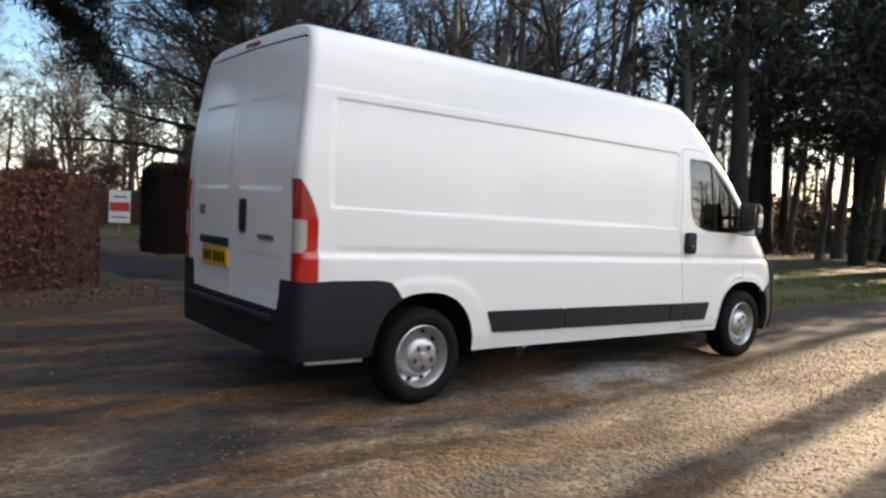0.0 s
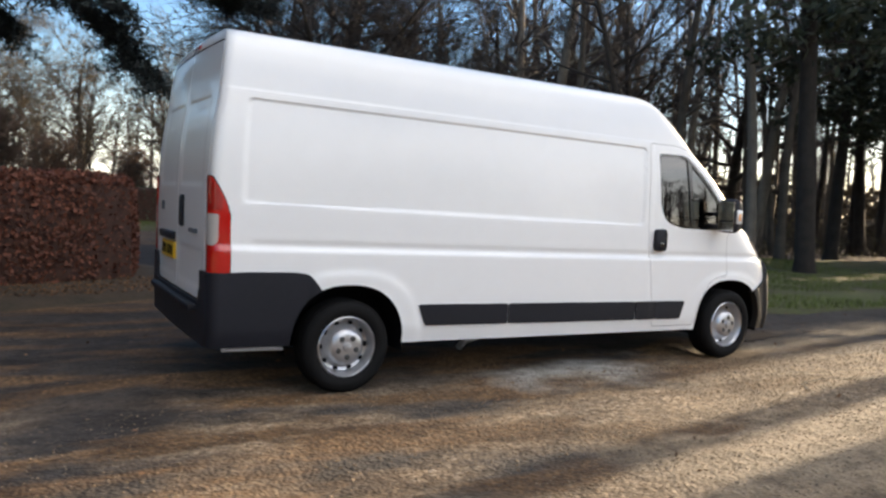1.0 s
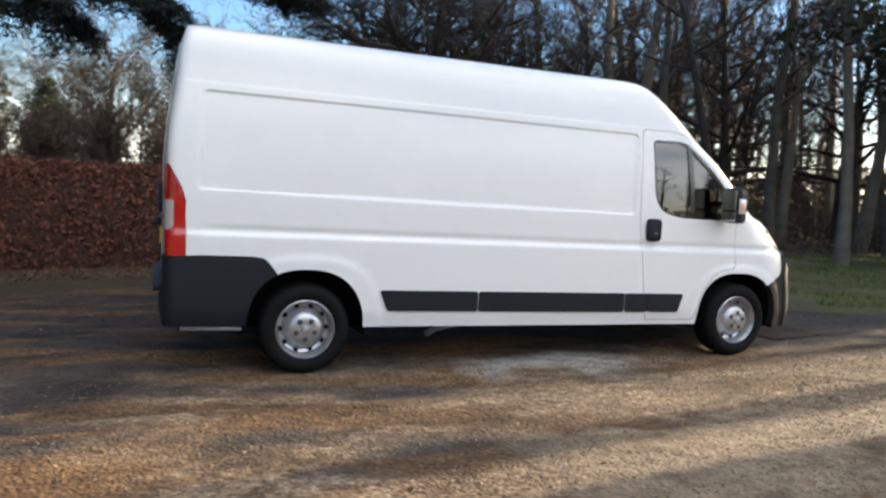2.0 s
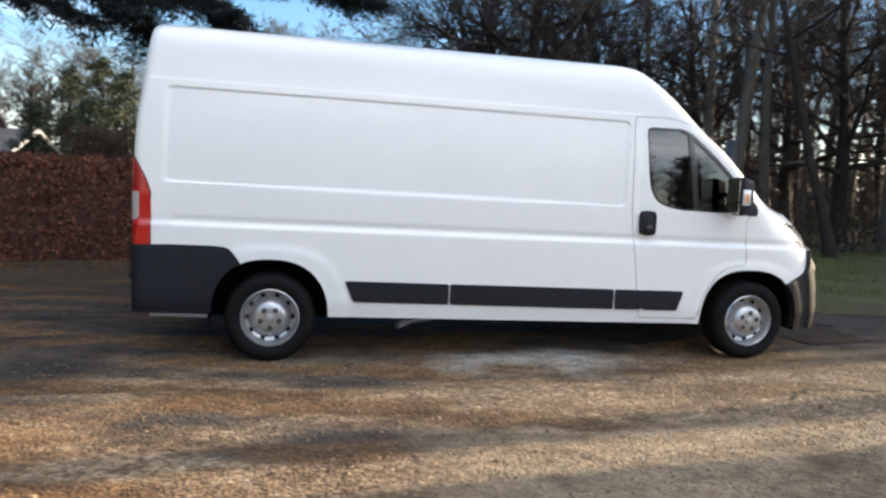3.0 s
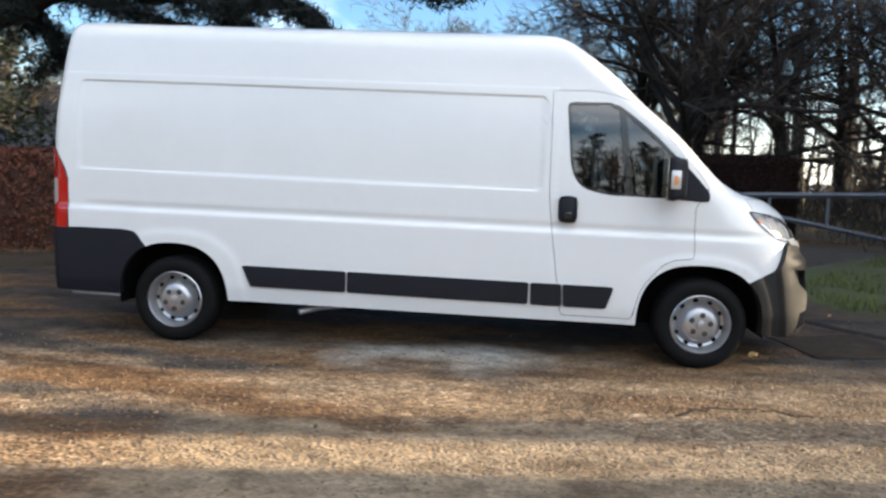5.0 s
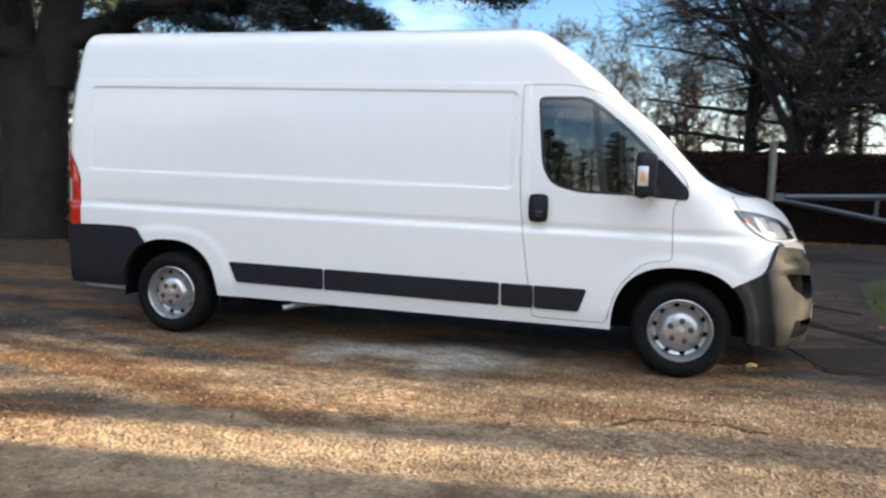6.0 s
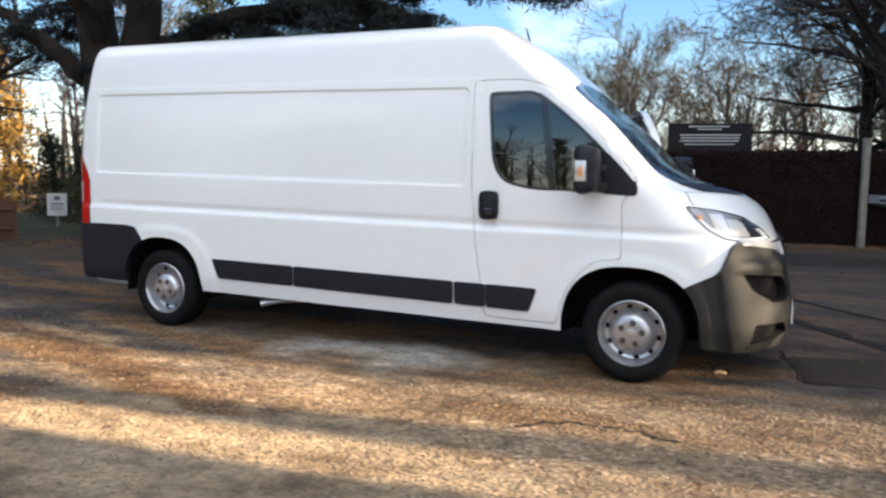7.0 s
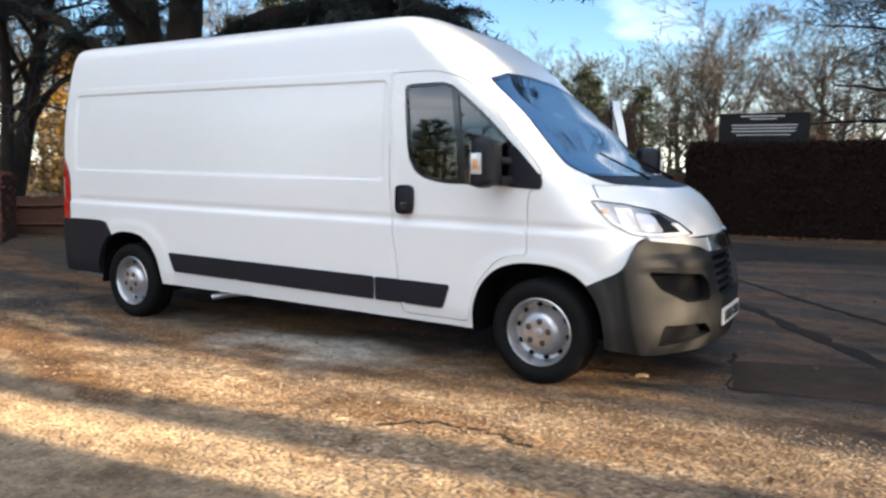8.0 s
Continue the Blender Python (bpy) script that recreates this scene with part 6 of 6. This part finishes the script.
def build_notice(name, label, x, y, turn, w, z0, z1, red):
    ob = tagged(new(name), label, "sign")
    part("leg", bm_mesh("leg", box_bm(-0.03, 0.021, 0, 0.03, 0.07, z1 - 0.05, 0.006), WEATHERED_WOOD), ob)
    panel = part("panel", bm_mesh("panel", box_bm(-w / 2, -0.02, z0, w / 2, 0.02, z1, 0.006), WHITE_PAINT), ob, "white notice panel")
    h = z1 - z0
    if red:
        part("red_band", bm_mesh("red_band", box_bm(-w * 0.46, -0.026, z0 + 0.36 * h, w * 0.46, -0.0205, z0 + 0.64 * h), SIGN_RED), panel, "red band")
        text_rows(panel, [(-w * 0.3, w * 0.3, z0 + 0.78 * h, 0.06), (-w * 0.36, w * 0.36, z0 + 0.15 * h, 0.05)], -0.0205, GREY_METAL)
    else:
        part("emblem", bm_mesh("emblem", box_bm(-0.06, -0.026, z0 + 0.70 * h, 0.06, -0.0205, z0 + 0.88 * h, 0.002), GREY_METAL), panel)
        text_rows(panel, [(-w * 0.34, w * 0.34, z0 + 0.5 * h, 0.03), (-w * 0.34, w * 0.30, z0 + 0.38 * h, 0.02), (-w * 0.34, w * 0.32, z0 + 0.27 * h, 0.02)], -0.0205, GREY_METAL)
    ob.matrix_basis = pose(x, y, 0.05, 0, 0, turn)
    return ob


build_notice("gateway_notice", "white notice with a red band on the gateway lawn", 4.3, 19.6, -14, 0.62, 0.32, 1.32, True)
build_notice("small_notice", "small white notice on a post in the grass", -8.9, 5.9, 50, 0.40, 0.30, 0.80, False)


def build_fence():
    """Low brown timber fence beyond the cedar, with a hedge stub at its end."""
    ob = tagged(new("low_fence"), "low reddish-brown timber fence", "fence")
    red_wood = material("reddish_fence_wood", (0.13, 0.055, 0.032), 0.85, dark=(0.07, 0.03, 0.02), scale=5)
    a, b = Vector((-9.2, 2.0, 0)), Vector((-7.2, 3.6, 0))
    d = (b - a)
    for k in range(24):
        p = a + d * (k / 23)
        bm = box_bm(-0.055, -0.012, 0.05, 0.055, 0.012, 0.80 + 0.02 * math.sin(k * 2.1), 0.006)
        s = part("board", bm_mesh("board", bm, red_wood), ob)
        s.matrix_basis = pose(p.x, p.y, 0, 0, 0, 41.6)
    for z in (0.25, 0.62):
        part("rail", mesh_of("rail", *rod([a + Vector((0.02, -0.03, z)), b + Vector((0.02, -0.03, z))], [0.035, 0.035], 4), red_wood, smooth=False), ob)
    return ob


build_fence()
tidy_hedge("hedge_stub", "short stub of copper beech hedge by the fence", [(-8.2, 1.2), (-6.9, 2.25)], 0.7, 1.25, 0.036, BEECH, 3500, 15)


def build_seams():
    """Dark cracks and tar lines in the old tarmac ahead of the van."""
    rng = random.Random(91)
    tar = material("dark_tar", (0.032, 0.026, 0.021), 0.85, spec=0.15, dark=(0.015, 0.012, 0.010), scale=9)
    for line, width in (([(5.95, 0.60), (6.0, 0.30), (6.13, -0.44), (6.5, -0.37), (6.96, -0.28), (8.2, -0.1)], 0.012), ([(5.40, 3.05), (5.85, 2.50), (6.3, 1.75), (6.75, 1.05), (7.2, 0.4)], 0.11), ([(5.2, 4.8), (5.8, 3.95), (6.4, 3.15), (7.2, 2.2)], 0.045), ([(4.66, -2.17), (4.74, -2.05), (4.92, -1.97), (5.15, -1.94), (5.36, -1.99), (5.52, -2.05)], 0.022)):
        pts = []
        for a, b in zip(line, line[1:]):
            for k in range(6):
                pts.append(Vector((*a, 0)).lerp(Vector((*b, 0)), k / 6) + Vector((rng.gauss(0, 0.014), rng.gauss(0, 0.014), 0)))
        v, f = [], []
        for i, p in enumerate(pts):
            d = (pts[min(i + 1, len(pts) - 1)] - pts[max(i - 1, 0)]).normalized()
            w = width * rng.uniform(0.4, 1.0)
            side = Vector((-d.y, d.x, 0)) * w
            v += [p + side + Vector((0, 0, -0.01)), p + side * 0.8 + Vector((0, 0, 0.005)), p - side * 0.8 + Vector((0, 0, 0.005)), p - side + Vector((0, 0, -0.01))]
            if i:
                f += [(4 * i - 4 + k, 4 * i + k, 4 * i + k + 1, 4 * i - 3 + k) for k in range(3)]
        tagged(new("tar_seam", mesh_of("tar_seam", v, f, tar)), kind="structure")


build_seams()


def build_leaf():
    """One large pale curled leaf lying by the front wheel."""
    bm = bmesh.new()
    rows = []
    for i in range(7):
        t = i / 6
        w = 0.038 * math.sin(math.pi * min(1, 0.12 + t)) ** 0.7 * (1 - 0.35 * t)
        rows.append([bm.verts.new((0.08 * t - 0.04, 0.8 * w * k, 0.012 + 0.022 * abs(k) + 0.014 * math.sin(2.6 * t))) for k in (-1, 0, 1)])
    for a, b in zip(rows, rows[1:]):
        for k in range(2):
            bm.faces.new((a[k], b[k], b[k + 1], a[k + 1]))
    ob = tagged(new("dry_leaf"), "pale dry curled leaf lying on the drive", "leaf")
    part("blade", bm_mesh("blade", bm, material("pale_dry_leaf", (0.42, 0.33, 0.20), 0.8, dark=(0.28, 0.20, 0.11), scale=20), True), ob)
    ob.matrix_basis = pose(5.59, -0.54, 0.0, 0, 0, 25)
    return ob


build_leaf()


def build_patch(outline, mat):
    """A repaired rectangle in the old tarmac, a few millimetres proud."""
    bm = bmesh.new()
    low = [bm.verts.new((x, y, -0.02)) for x, y in outline]
    up = [bm.verts.new((x, y, 0.008)) for x, y in outline]
    bm.faces.new(up)
    for i in range(len(outline)):
        j = (i + 1) % len(outline)
        bm.faces.new((low[i], low[j], up[j], up[i]))
    return tagged(new("tarmac_patch", bm_mesh("tarmac_patch", bm, mat)), kind="structure")


PATCH = material("patched_tarmac", (0.066, 0.047, 0.033), 0.88, spec=0.15, dark=(0.028, 0.020, 0.014), scale=4, bump=0.5, bump_scale=90)
build_patch([(5.99, 0.32), (6.13, -0.43), (6.96, -0.28), (6.94, 0.66)], PATCH)
